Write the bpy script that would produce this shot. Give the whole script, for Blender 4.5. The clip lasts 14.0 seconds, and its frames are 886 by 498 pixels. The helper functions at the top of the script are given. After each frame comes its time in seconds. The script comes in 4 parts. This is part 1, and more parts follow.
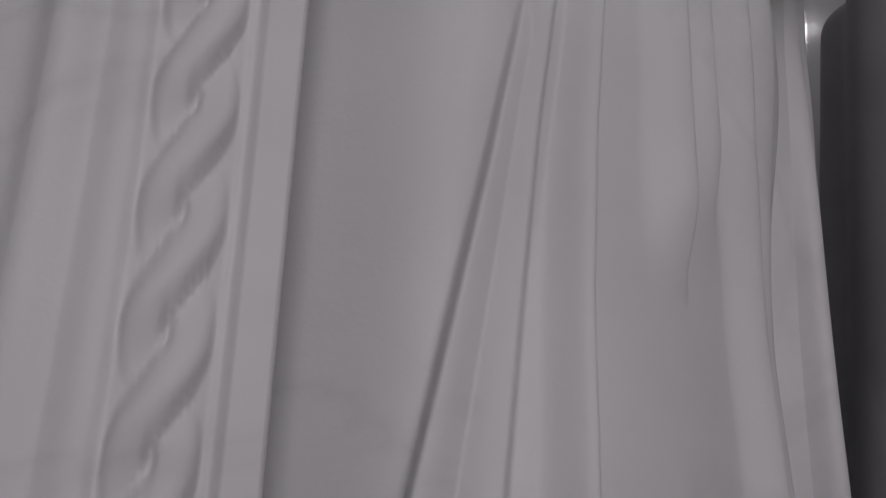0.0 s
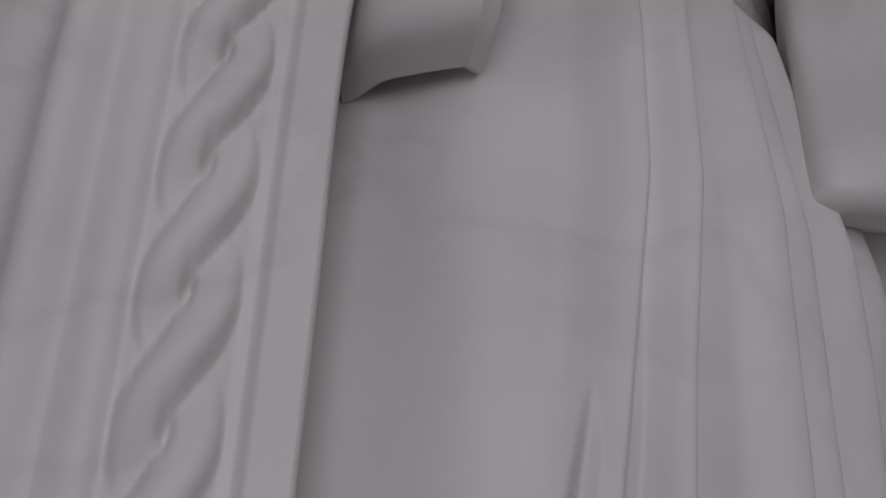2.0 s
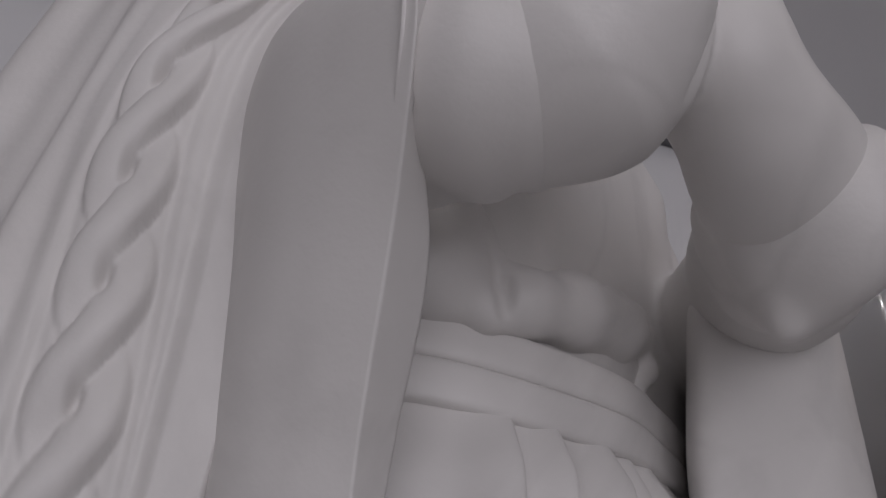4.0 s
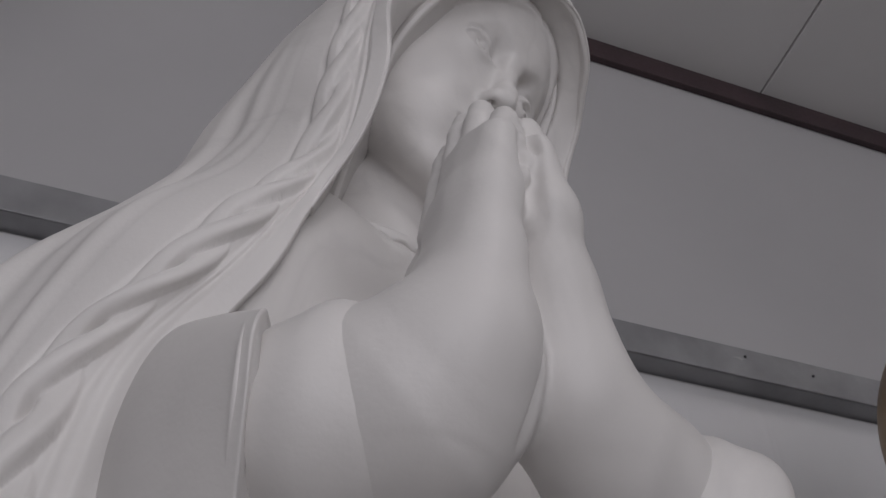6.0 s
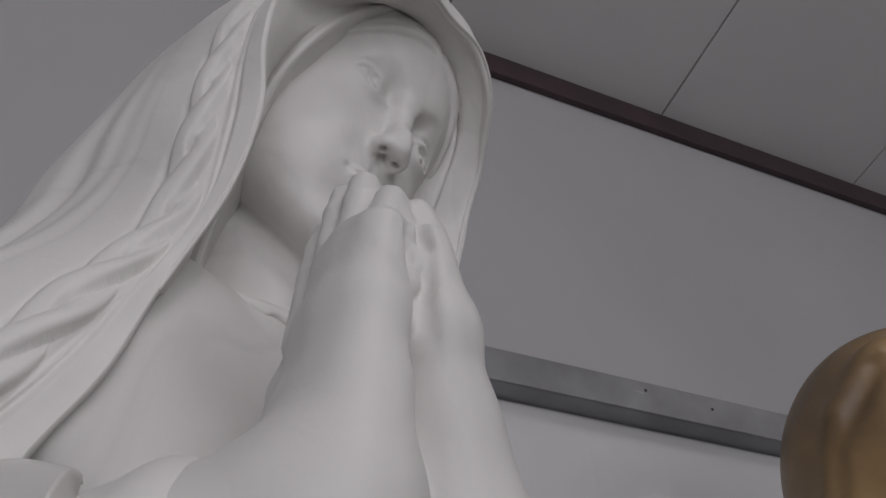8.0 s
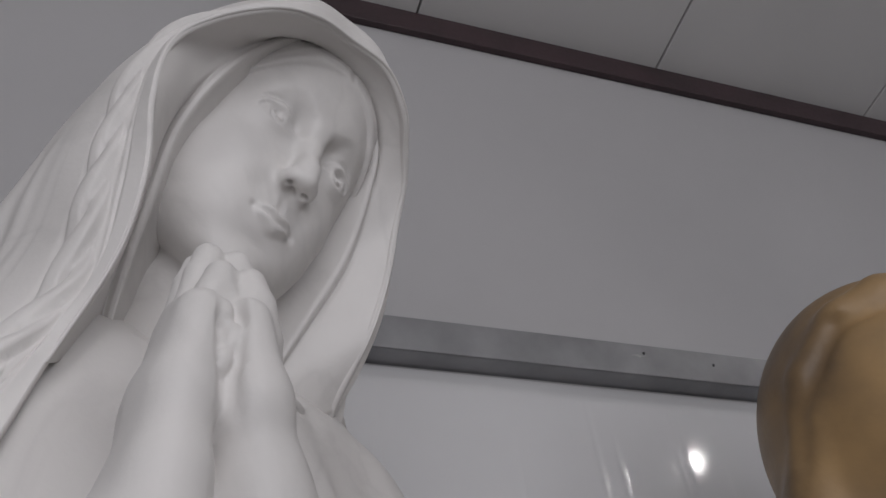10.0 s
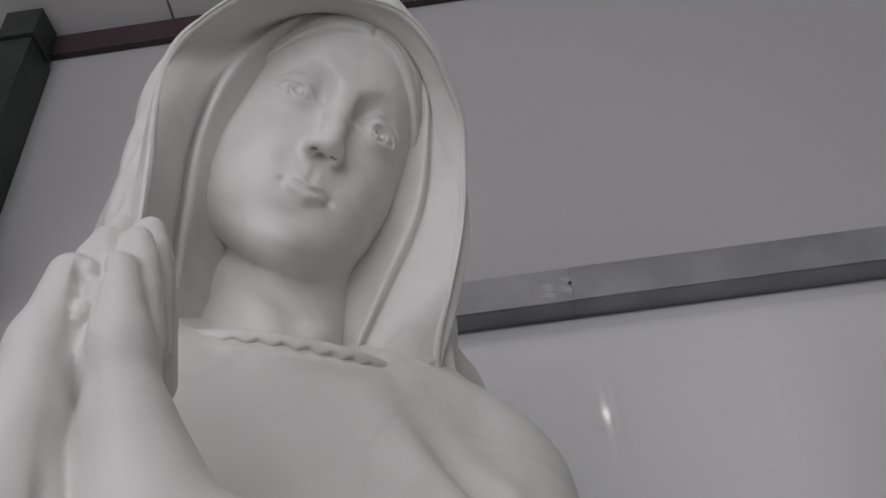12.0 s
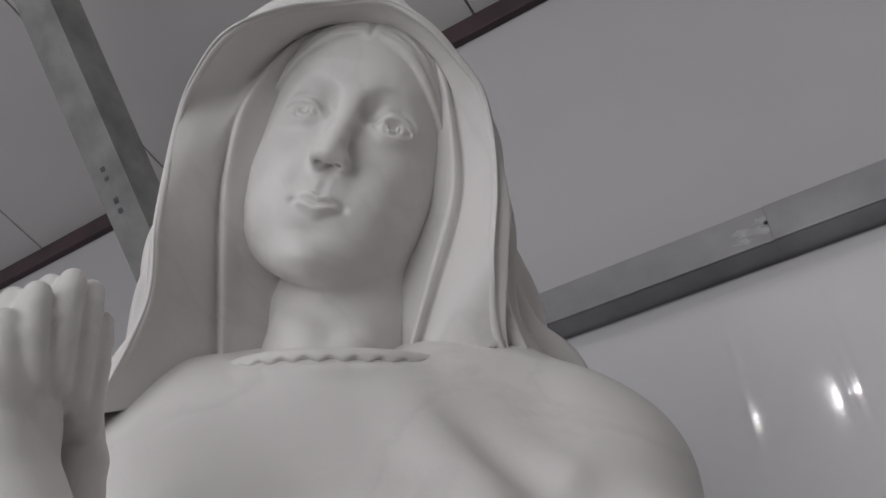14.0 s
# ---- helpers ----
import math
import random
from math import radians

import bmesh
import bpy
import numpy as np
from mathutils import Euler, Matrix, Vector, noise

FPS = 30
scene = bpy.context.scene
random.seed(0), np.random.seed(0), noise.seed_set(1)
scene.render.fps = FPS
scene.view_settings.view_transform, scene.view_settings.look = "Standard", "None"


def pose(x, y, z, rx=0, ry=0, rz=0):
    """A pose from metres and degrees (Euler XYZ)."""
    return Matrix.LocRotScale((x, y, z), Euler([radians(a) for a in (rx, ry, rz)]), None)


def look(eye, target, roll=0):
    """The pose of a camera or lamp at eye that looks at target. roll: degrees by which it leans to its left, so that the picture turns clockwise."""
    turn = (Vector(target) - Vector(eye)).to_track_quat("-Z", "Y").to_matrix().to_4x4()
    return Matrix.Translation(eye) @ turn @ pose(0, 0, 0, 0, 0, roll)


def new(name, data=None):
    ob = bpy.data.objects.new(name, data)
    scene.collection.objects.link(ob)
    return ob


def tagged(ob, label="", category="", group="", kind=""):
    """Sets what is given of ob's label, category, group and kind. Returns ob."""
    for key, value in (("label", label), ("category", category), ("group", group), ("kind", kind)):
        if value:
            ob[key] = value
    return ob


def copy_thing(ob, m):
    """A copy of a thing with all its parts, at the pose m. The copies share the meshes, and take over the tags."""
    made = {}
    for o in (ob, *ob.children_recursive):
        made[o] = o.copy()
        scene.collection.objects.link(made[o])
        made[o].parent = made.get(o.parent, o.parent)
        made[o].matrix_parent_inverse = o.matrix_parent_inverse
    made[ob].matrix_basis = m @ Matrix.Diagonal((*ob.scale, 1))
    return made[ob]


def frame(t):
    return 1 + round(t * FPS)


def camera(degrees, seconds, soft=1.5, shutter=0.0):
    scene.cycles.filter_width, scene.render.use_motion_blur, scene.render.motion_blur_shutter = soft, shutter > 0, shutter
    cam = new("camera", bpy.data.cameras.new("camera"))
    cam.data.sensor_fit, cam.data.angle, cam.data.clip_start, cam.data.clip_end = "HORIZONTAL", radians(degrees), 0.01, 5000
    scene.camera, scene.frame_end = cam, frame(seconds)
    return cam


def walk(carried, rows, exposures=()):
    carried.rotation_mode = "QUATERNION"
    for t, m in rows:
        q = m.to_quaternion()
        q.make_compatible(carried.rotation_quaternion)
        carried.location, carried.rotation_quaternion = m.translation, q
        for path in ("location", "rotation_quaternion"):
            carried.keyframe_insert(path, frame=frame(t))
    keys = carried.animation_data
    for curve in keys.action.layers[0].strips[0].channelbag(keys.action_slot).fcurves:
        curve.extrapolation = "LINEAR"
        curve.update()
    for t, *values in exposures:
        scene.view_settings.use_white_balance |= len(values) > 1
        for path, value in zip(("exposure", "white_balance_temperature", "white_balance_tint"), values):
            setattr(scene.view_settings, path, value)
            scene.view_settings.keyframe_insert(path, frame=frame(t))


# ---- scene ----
cam = camera(52.34, 14.0)
# the camera's way: seconds, eye, target, roll
PATH = [
    (0.0, (-0.3331, -0.6441, 0.9781), (-0.0687, 0.2757, 1.2679), 2.00),
    (0.5, (-0.3350, -0.6184, 1.0243), (-0.0791, 0.2871, 1.3628), 1.76),
    (1.0, (-0.3163, -0.6236, 1.1053), (-0.1265, 0.3077, 1.4161), 1.04),
    (1.5, (-0.3361, -0.5961, 1.1444), (-0.1264, 0.3140, 1.5017), 2.71),
    (2.0, (-0.3198, -0.5760, 1.1833), (-0.1097, 0.3241, 1.5649), 2.90),
    (2.5, (-0.3341, -0.5616, 1.2362), (-0.0927, 0.3194, 1.6430), 2.35),
    (3.0, (-0.3238, -0.5607, 1.2970), (-0.0519, 0.3008, 1.7258), 1.69),
    (3.5, (-0.3093, -0.5833, 1.3450), (-0.0559, 0.2785, 1.7843), 2.02),
    (4.0, (-0.3111, -0.6044, 1.4246), (-0.0382, 0.2182, 1.9234), 2.51),
    (4.2, (-0.3112, -0.5999, 1.4308), (-0.0238, 0.2101, 1.9419), 1.73),
    (6.3, (-0.2666, -0.6828, 1.4891), (-0.0154, 0.0007, 2.1745), -0.18),
    (6.5, (-0.2649, -0.6781, 1.4959), (-0.0090, -0.0047, 2.1894), -0.28),
    (7.0, (-0.2507, -0.6615, 1.5391), (0.0231, 0.0122, 2.2255), -2.20),
    (7.5, (-0.2455, -0.6568, 1.5620), (0.0730, 0.0168, 2.2290), -3.68),
    (8.0, (-0.2452, -0.6500, 1.5872), (0.1106, 0.0104, 2.2485), -4.64),
    (8.5, (-0.2528, -0.6688, 1.6049), (0.1062, -0.0250, 2.2806), -5.67),
    (8.7, (-0.2438, -0.6735, 1.6088), (0.1372, -0.0313, 2.2739), -6.57),
    (10.8, (-0.0449, -0.7846, 1.5764), (0.1270, -0.0317, 2.2117), -5.64),
    (11.0, (-0.0071, -0.7446, 1.5688), (0.1055, 0.0035, 2.2228), -4.12),
    (11.5, (0.0712, -0.6952, 1.5562), (0.0452, 0.0552, 2.2166), -3.03),
    (12.0, (0.1119, -0.7166, 1.5515), (0.0620, 0.0371, 2.2068), -5.17),
    (12.5, (0.1467, -0.7254, 1.5523), (0.0708, 0.0344, 2.1980), -6.27),
    (13.0, (0.2487, -0.6572, 1.5626), (0.0477, 0.0496, 2.2410), -3.07),
    (13.5, (0.3229, -0.6155, 1.5599), (0.0258, 0.0422, 2.2520), -0.35),
    (14.0, (0.3614, -0.5765, 1.5493), (-0.0318, 0.0465, 2.2255), -0.13),
]
EXPOSURES = ((0.0, -1.06, 6400, 17.5), (3.0, -1.00, 6400, 17.5), (4.2, -0.82, 6500, 17.0), (6.3, -0.68, 6500, 14.0), (8.5, -0.58, 6500, 13.0), (11.0, -0.36, 6480, 12.0), (12.5, -0.44, 6480, 12.0), (14.0, -0.32, 6500, 12.0))
walk(cam, [(t, look(eye, target, roll)) for t, eye, target, roll in PATH], EXPOSURES)

# ---- light ----
world = bpy.data.worlds.new("world")
scene.world = world
world.use_nodes = True
world.node_tree.nodes["Background"].inputs[0].default_value = (0.8, 0.82, 0.88, 1)
world.node_tree.nodes["Background"].inputs[1].default_value = 0.05


def lamp(name, at, size, power, colour, target, shape="DISK"):
    data = bpy.data.lights.new(name, "AREA")
    data.shape, data.size, data.energy, data.color = shape, size, power, colour
    ob = new(name, data)
    ob.matrix_world = look(at, target)
    return ob


# three bare bulbs hung over the workshop, and fill light added from the west and from behind the camera
LAMPS = ((0.08, -1.72, 20), (2.74, -1.72, 22), (-2.6, -1.72, 3))
LAMP_Z = 3.6
for x, y, watts in LAMPS:
    bulb = bpy.data.lights.new("bulb_light", "POINT")
    bulb.energy, bulb.color, bulb.shadow_soft_size = watts, (1.0, 0.985, 0.97), 0.022
    new("bulb_light", bulb).matrix_world = pose(x, y, LAMP_Z)
# fill light added in the west wall; no window is known there
west_fill = lamp("west_fill", (-5.02, -3.3, 2.3), 3.0, 6, (0.97, 0.97, 1.0), (0, -3.3, 2.3), "RECTANGLE")
west_fill.data.size_y = 2.8
# broad fill light added behind the camera, its opening unseen
south_fill = lamp("south_fill", (-0.75, -5.02, 1.95), 4.5, 150, (0.97, 0.97, 1.0), (-0.75, 0, 1.95), "RECTANGLE")
south_fill.data.size_y = 3.9


# ---- materials ----
def material(name, rough=0.6, metal=0.0):
    m = bpy.data.materials.new(name)
    m.use_nodes = True
    nodes, links = m.node_tree.nodes, m.node_tree.links
    p = nodes["Principled BSDF"]
    p.inputs["Roughness"].default_value, p.inputs["Metallic"].default_value = rough, metal
    return m, nodes, links, p


def mottled(name, dark, light, scale=6.0, rough=(0.5, 0.7), metal=0.0, bump=0.15, fine=180.0, depth=0.002, coat=0.0):
    """Colour drifting between two tones, with fine grain in relief and gloss."""
    m, nodes, links, p = material(name, rough[0], metal)
    place = nodes.new("ShaderNodeNewGeometry")
    big, small = nodes.new("ShaderNodeTexNoise"), nodes.new("ShaderNodeTexNoise")
    for n, s, d in ((big, scale, 5), (small, fine, 3)):
        n.inputs["Scale"].default_value, n.inputs["Detail"].default_value = s, d
        links.new(place.outputs["Position"], n.inputs["Vector"])
    ramp = nodes.new("ShaderNodeValToRGB")
    ramp.color_ramp.elements[0].color, ramp.color_ramp.elements[1].color = (*dark, 1), (*light, 1)
    ramp.color_ramp.elements[0].position, ramp.color_ramp.elements[1].position = 0.32, 0.68
    links.new(big.outputs["Fac"], ramp.inputs["Fac"])
    links.new(ramp.outputs["Color"], p.inputs["Base Color"])
    gloss = nodes.new("ShaderNodeMapRange")
    gloss.inputs["To Min"].default_value, gloss.inputs["To Max"].default_value = rough
    links.new(small.outputs["Fac"], gloss.inputs["Value"])
    links.new(gloss.outputs["Result"], p.inputs["Roughness"])
    b = nodes.new("ShaderNodeBump")
    b.inputs["Strength"].default_value, b.inputs["Distance"].default_value = bump, depth
    links.new(small.outputs["Fac"], b.inputs["Height"])
    links.new(b.outputs["Normal"], p.inputs["Normal"])
    return m


def marble():
    """White statuary marble: faint grey clouds and a warm tint, honed."""
    m, nodes, links, p = material("white_marble", 0.45)
    place = nodes.new("ShaderNodeNewGeometry")
    cloud, vein, grain = (nodes.new("ShaderNodeTexNoise") for _ in range(3))
    for n, s, d in ((cloud, 5.0, 6), (vein, 2.2, 8), (grain, 260.0, 2)):
        n.inputs["Scale"].default_value, n.inputs["Detail"].default_value = s, d
        links.new(place.outputs["Position"], n.inputs["Vector"])
    vein.inputs["Distortion"].default_value = 1.6
    base = nodes.new("ShaderNodeValToRGB")
    base.color_ramp.elements[0].color, base.color_ramp.elements[1].color = (0.68, 0.662, 0.647, 1), (0.77, 0.751, 0.736, 1)
    base.color_ramp.elements[0].position, base.color_ramp.elements[1].position = 0.3, 0.6
    links.new(cloud.outputs["Fac"], base.inputs["Fac"])
    thin = nodes.new("ShaderNodeValToRGB")
    e = thin.color_ramp.elements
    e[0].position, e[1].position = 0.47, 0.53
    e[0].color, e[1].color = (1, 1, 1, 1), (1, 1, 1, 1)
    mid = e.new(0.5)
    mid.color = (0.94, 0.94, 0.94, 1)
    links.new(vein.outputs["Fac"], thin.inputs["Fac"])
    mix = nodes.new("ShaderNodeMix")
    mix.data_type, mix.blend_type = "RGBA", "MULTIPLY"
    mix.inputs["Factor"].default_value = 1.0
    links.new(base.outputs["Color"], mix.inputs["A"])
    links.new(thin.outputs["Color"], mix.inputs["B"])
    links.new(mix.outputs["Result"], p.inputs["Base Color"])
    chisel = nodes.new("ShaderNodeTexNoise")
    chisel.inputs["Scale"].default_value, chisel.inputs["Detail"].default_value = 38.0, 4
    links.new(place.outputs["Position"], chisel.inputs["Vector"])
    uneven, b = nodes.new("ShaderNodeBump"), nodes.new("ShaderNodeBump")
    uneven.inputs["Strength"].default_value, uneven.inputs["Distance"].default_value = 0.10, 0.004
    b.inputs["Strength"].default_value, b.inputs["Distance"].default_value = 0.12, 0.001
    links.new(chisel.outputs["Fac"], uneven.inputs["Height"])
    links.new(uneven.outputs["Normal"], b.inputs["Normal"])
    links.new(grain.outputs["Fac"], b.inputs["Height"])
    links.new(b.outputs["Normal"], p.inputs["Normal"])
    return m


MARBLE = marble()
PANEL = mottled("painted_panel", (0.41, 0.405, 0.412), (0.45, 0.445, 0.452), 1.2, (0.45, 0.6), 0, 0.05, 90, 0.001)
ROOF = mottled("roof_panel", (0.55, 0.545, 0.54), (0.60, 0.59, 0.585), 1.5, (0.5, 0.65), 0, 0.05, 90, 0.001)
STEEL = mottled("galvanised_steel", (0.23, 0.23, 0.24), (0.32, 0.32, 0.33), 9.0, (0.32, 0.5), 0.35, 0.12, 120, 0.001)
SCUFF = mottled("scuffed_zinc", (0.29, 0.29, 0.295), (0.40, 0.40, 0.405), 60.0, (0.3, 0.5), 0.3, 0.2, 200, 0.001)
FILM = mottled("film_covered_panel", (0.64, 0.64, 0.65), (0.69, 0.69, 0.70), 1.6, (0.05, 0.09), 0, 0.02, 14, 0.001)
COLUMN = mottled("dark_green_paint", (0.020, 0.024, 0.022), (0.035, 0.04, 0.036), 7.0, (0.4, 0.6), 0, 0.1, 80, 0.001)
BRACE = mottled("grey_brace_paint", (0.20, 0.205, 0.20), (0.31, 0.315, 0.305), 14.0, (0.45, 0.65), 0.1, 0.15, 90, 0.001)
STENCIL = mottled("stencil_paint", (0.06, 0.065, 0.08), (0.11, 0.115, 0.13), 30.0, (0.6, 0.8))
TRIM = mottled("maroon_trim", (0.034, 0.021, 0.024), (0.055, 0.032, 0.037), 6.0, (0.4, 0.6), 0, 0.1, 80, 0.001)
BOLT = mottled("bolt_steel", (0.08, 0.08, 0.085), (0.16, 0.16, 0.165), 40.0, (0.35, 0.5), 0.7)
ENAMEL = mottled("lamp_enamel", (0.30, 0.31, 0.31), (0.40, 0.41, 0.41), 12.0, (0.3, 0.45))
GLOW, glow_nodes, _, glow_shader = material("glowing_bulb", 0.3)
glow_shader.inputs["Emission Color"].default_value = (1.0, 0.98, 0.95, 1)
glow_shader.inputs["Emission Strength"].default_value = 40.0
BRONZE = mottled("gold_brown_stone", (0.16, 0.105, 0.058), (0.37, 0.235, 0.105), 7.0, (0.35, 0.5), 0, 0.12, 120, 0.002)
# robe tone chosen to stand in for the dark background
BACKDROP_ROBE = mottled("backdrop_robe_stone", (0.19, 0.186, 0.187), (0.26, 0.254, 0.254), 5.0, (0.45, 0.6), 0, 0.12, 120, 0.002)
SEAM = mottled("dark_joint", (0.02, 0.02, 0.02), (0.04, 0.04, 0.04), 20.0, (0.8, 0.9))
FLOOR = mottled("concrete", (0.36, 0.355, 0.35), (0.46, 0.45, 0.44), 2.0, (0.7, 0.9), 0, 0.3, 60, 0.003)


def link_mesh(name, bm, mat, parent=None, label=""):
    me = bpy.data.meshes.new(name)
    bm.normal_update()
    bm.to_mesh(me)
    bm.free()
    me.materials.append(mat)
    ob = new(name, me)
    if label:
        tagged(ob, label)
    if parent:
        ob.parent = parent
    return ob


def block(bm, lo, hi, bevel=0.0, move=None):
    """A box between two corners, its edges rounded."""
    made = bmesh.ops.create_cube(bm, size=1)["verts"]
    for v in made:
        v.co = Vector([lo[i] if v.co[i] < 0 else hi[i] for i in range(3)])
    if bevel:
        edges = list({e for v in made for e in v.link_edges})
        made = bmesh.ops.bevel(bm, geom=edges, offset=bevel, segments=2, profile=0.5, affect="EDGES")["verts"]
    if move:
        for v in {v for v in made}:
            v.co = move(v.co)


# ---- the room ----
WALL_Y, EAVE_Z, SLOPE = 0.62, 3.626, 0.162
WEST, EAST, SOUTH = -5.0, 6.0, -5.0
# unseen south opening, added for the fill light: x range, top
SOUTH_OPENING = (-3.0, 1.5, 3.9)
# unseen west opening, added for the fill light: y range, z range
WEST_OPENING = (-4.8, -1.8, 0.9, 3.7)


def ceiling_z(y):
    return EAVE_Z + SLOPE * (WALL_Y - y)


def wall(name, lo, hi, mat):
    bm = bmesh.new()
    block(bm, lo, hi)
    return tagged(link_mesh(name, bm, mat), kind="structure")


def empty(name, at, label, category, group=""):
    ob = new(name)
    ob.matrix_world = pose(*at)
    return tagged(ob, label, category, group)


def build_room():
    wall("floor", (WEST, SOUTH, -0.1), (EAST, WALL_Y + 0.1, 0.0), FLOOR)
    wall("wall_north", (WEST, WALL_Y, 0.0), (EAST, WALL_Y + 0.1, EAVE_Z), PANEL)
    # the south wall, with a wide unseen opening added for the fill light
    bm = bmesh.new()
    block(bm, (WEST, SOUTH - 0.1, 0.0), (SOUTH_OPENING[0], SOUTH, ceiling_z(SOUTH)))
    block(bm, (SOUTH_OPENING[1], SOUTH - 0.1, 0.0), (EAST, SOUTH, ceiling_z(SOUTH)))
    block(bm, (SOUTH_OPENING[0], SOUTH - 0.1, SOUTH_OPENING[2]), (SOUTH_OPENING[1], SOUTH, ceiling_z(SOUTH)))
    tagged(link_mesh("wall_south", bm, PANEL), kind="structure")
    # the west wall with an opening added for its fill light, the east wall plain; both follow the roof's slope
    sides = {
        "wall_west": (WEST - 0.1, ((SOUTH - 0.1, WEST_OPENING[0], 0, 9), (WEST_OPENING[1], WALL_Y + 0.1, 0, 9), (WEST_OPENING[0], WEST_OPENING[1], 0, WEST_OPENING[2]), (WEST_OPENING[0], WEST_OPENING[1], WEST_OPENING[3], 9))),
        "wall_east": (EAST, ((SOUTH - 0.1, WALL_Y + 0.1, 0, 9),)),
    }
    for name, (x, blocks) in sides.items():
        bm = bmesh.new()
        for y0, y1, z0, z1 in blocks:
            block(bm, (x, y0, z0), (x + 0.1, y1, z1))
        for v in bm.verts:
            if v.co.z > 8:
                v.co.z = ceiling_z(v.co.y)
        tagged(link_mesh(name, bm, PANEL), kind="structure")
    # roof panels with open joints, one mesh
    bm = bmesh.new()
    edges = [WEST - 0.1, -4.2, -3.46, -2.72, -2.0, -1.387, -0.635, -0.285 + 0.0, 0.461, 1.208, 1.984, 2.72, 3.46, 4.2, 5.0, EAST + 0.1]
    for a, b in zip(edges[:-1], edges[1:]):
        block(bm, (a + 0.003, SOUTH - 0.1, 0), (b - 0.003, WALL_Y + 0.1, 0.05), 0.003)
    for v in bm.verts:
        v.co.z += ceiling_z(v.co.y)
    tagged(link_mesh("ceiling", bm, ROOF), kind="structure")
    bm = bmesh.new()
    block(bm, (WEST - 0.1, SOUTH - 0.1, 0), (EAST + 0.1, WALL_Y + 0.1, 0.02))
    for v in bm.verts:
        v.co.z += ceiling_z(v.co.y) + 0.046
    tagged(link_mesh("ceiling_backing", bm, SEAM), kind="structure")
    bm = bmesh.new()
    block(bm, (WEST, WALL_Y - 0.022, EAVE_Z - 0.086), (EAST, WALL_Y - 0.001, EAVE_Z - 0.004), 0.003)
    tagged(link_mesh("trim", bm, TRIM), kind="structure")


build_room()


def rod(bm, a, b, r, sides=10, r2=None):
    """A round bar between two points."""
    a, b = Vector(a), Vector(b)
    m = Matrix.Translation((a + b) / 2) @ (b - a).to_track_quat("Z", "Y").to_matrix().to_4x4()
    bmesh.ops.create_cone(bm, cap_ends=True, segments=sides, radius1=r, radius2=r if r2 is None else r2, depth=(b - a).length, matrix=m)


def build_girt():
    """Two lengths of galvanised channel along the wall, lapped and bolted where they meet."""
    girt = empty("girt", (0, 0.59, 2.54), "long galvanised steel channel bolted along the panel wall", "steel beam")
    inverse = girt.matrix_world.inverted()
    for x0, x1, proud in ((WEST, 0.250, 0.0), (0.250, EAST, 0.0015)):
        for name, lo, hi in (
            ("web", (x0, 0.562 - proud, 2.505), (x1, 0.5645 - proud, 2.578)),
            ("flange", (x0, 0.566 - proud, 2.5052), (x1, WALL_Y - 0.0005, 2.5085)),
            ("flange", (x0, 0.566 - proud, 2.5745), (x1, WALL_Y - 0.0005, 2.5778)),
        ):
            bm = bmesh.new()
            block(bm, lo, hi, 0.0008)
            ob = link_mesh(name, bm, STEEL, girt)
            ob.matrix_parent_inverse = inverse
    for x, z in ((0.247, 2.543), (0.846, 2.557), (1.012, 2.547), (-0.75, 2.54), (1.9, 2.545)):
        bm = bmesh.new()
        rod(bm, (x, 0.5605, z), (x, 0.5575, z), 0.0022, 6)
        rod(bm, (x, 0.5612, z), (x, 0.5598, z), 0.0034, 14)
        link_mesh("bolt", bm, BOLT, girt).matrix_parent_inverse = inverse
    # bright scuffs round the joint, thin irregular patches
    rng = random.Random(4)
    for cx, cz, w, h in ((0.222, 2.536, 0.040, 0.016), (0.205, 2.522, 0.022, 0.008), (0.240, 2.552, 0.018, 0.010), (0.83, 2.55, 0.02, 0.005)):
        bm = bmesh.new()
        ring = []
        for k in range(18):
            a = k / 18 * 2 * math.pi
            r = rng.uniform(0.25, 1.1)
            ring.append(bm.verts.new((cx + w * r * math.cos(a), 0.5619 if cx < 0.25 else 0.5604, cz + h * r * math.sin(a))))
        bm.faces.new(ring)
        made = bmesh.ops.extrude_face_region(bm, geom=bm.faces[:])["geom"]
        for v in made:
            if isinstance(v, bmesh.types.BMVert):
                v.co.y -= 0.00015
        bmesh.ops.recalc_face_normals(bm, faces=bm.faces)
        link_mesh("scuff", bm, SCUFF, girt, "bright scuffed patch of zinc").matrix_parent_inverse = inverse


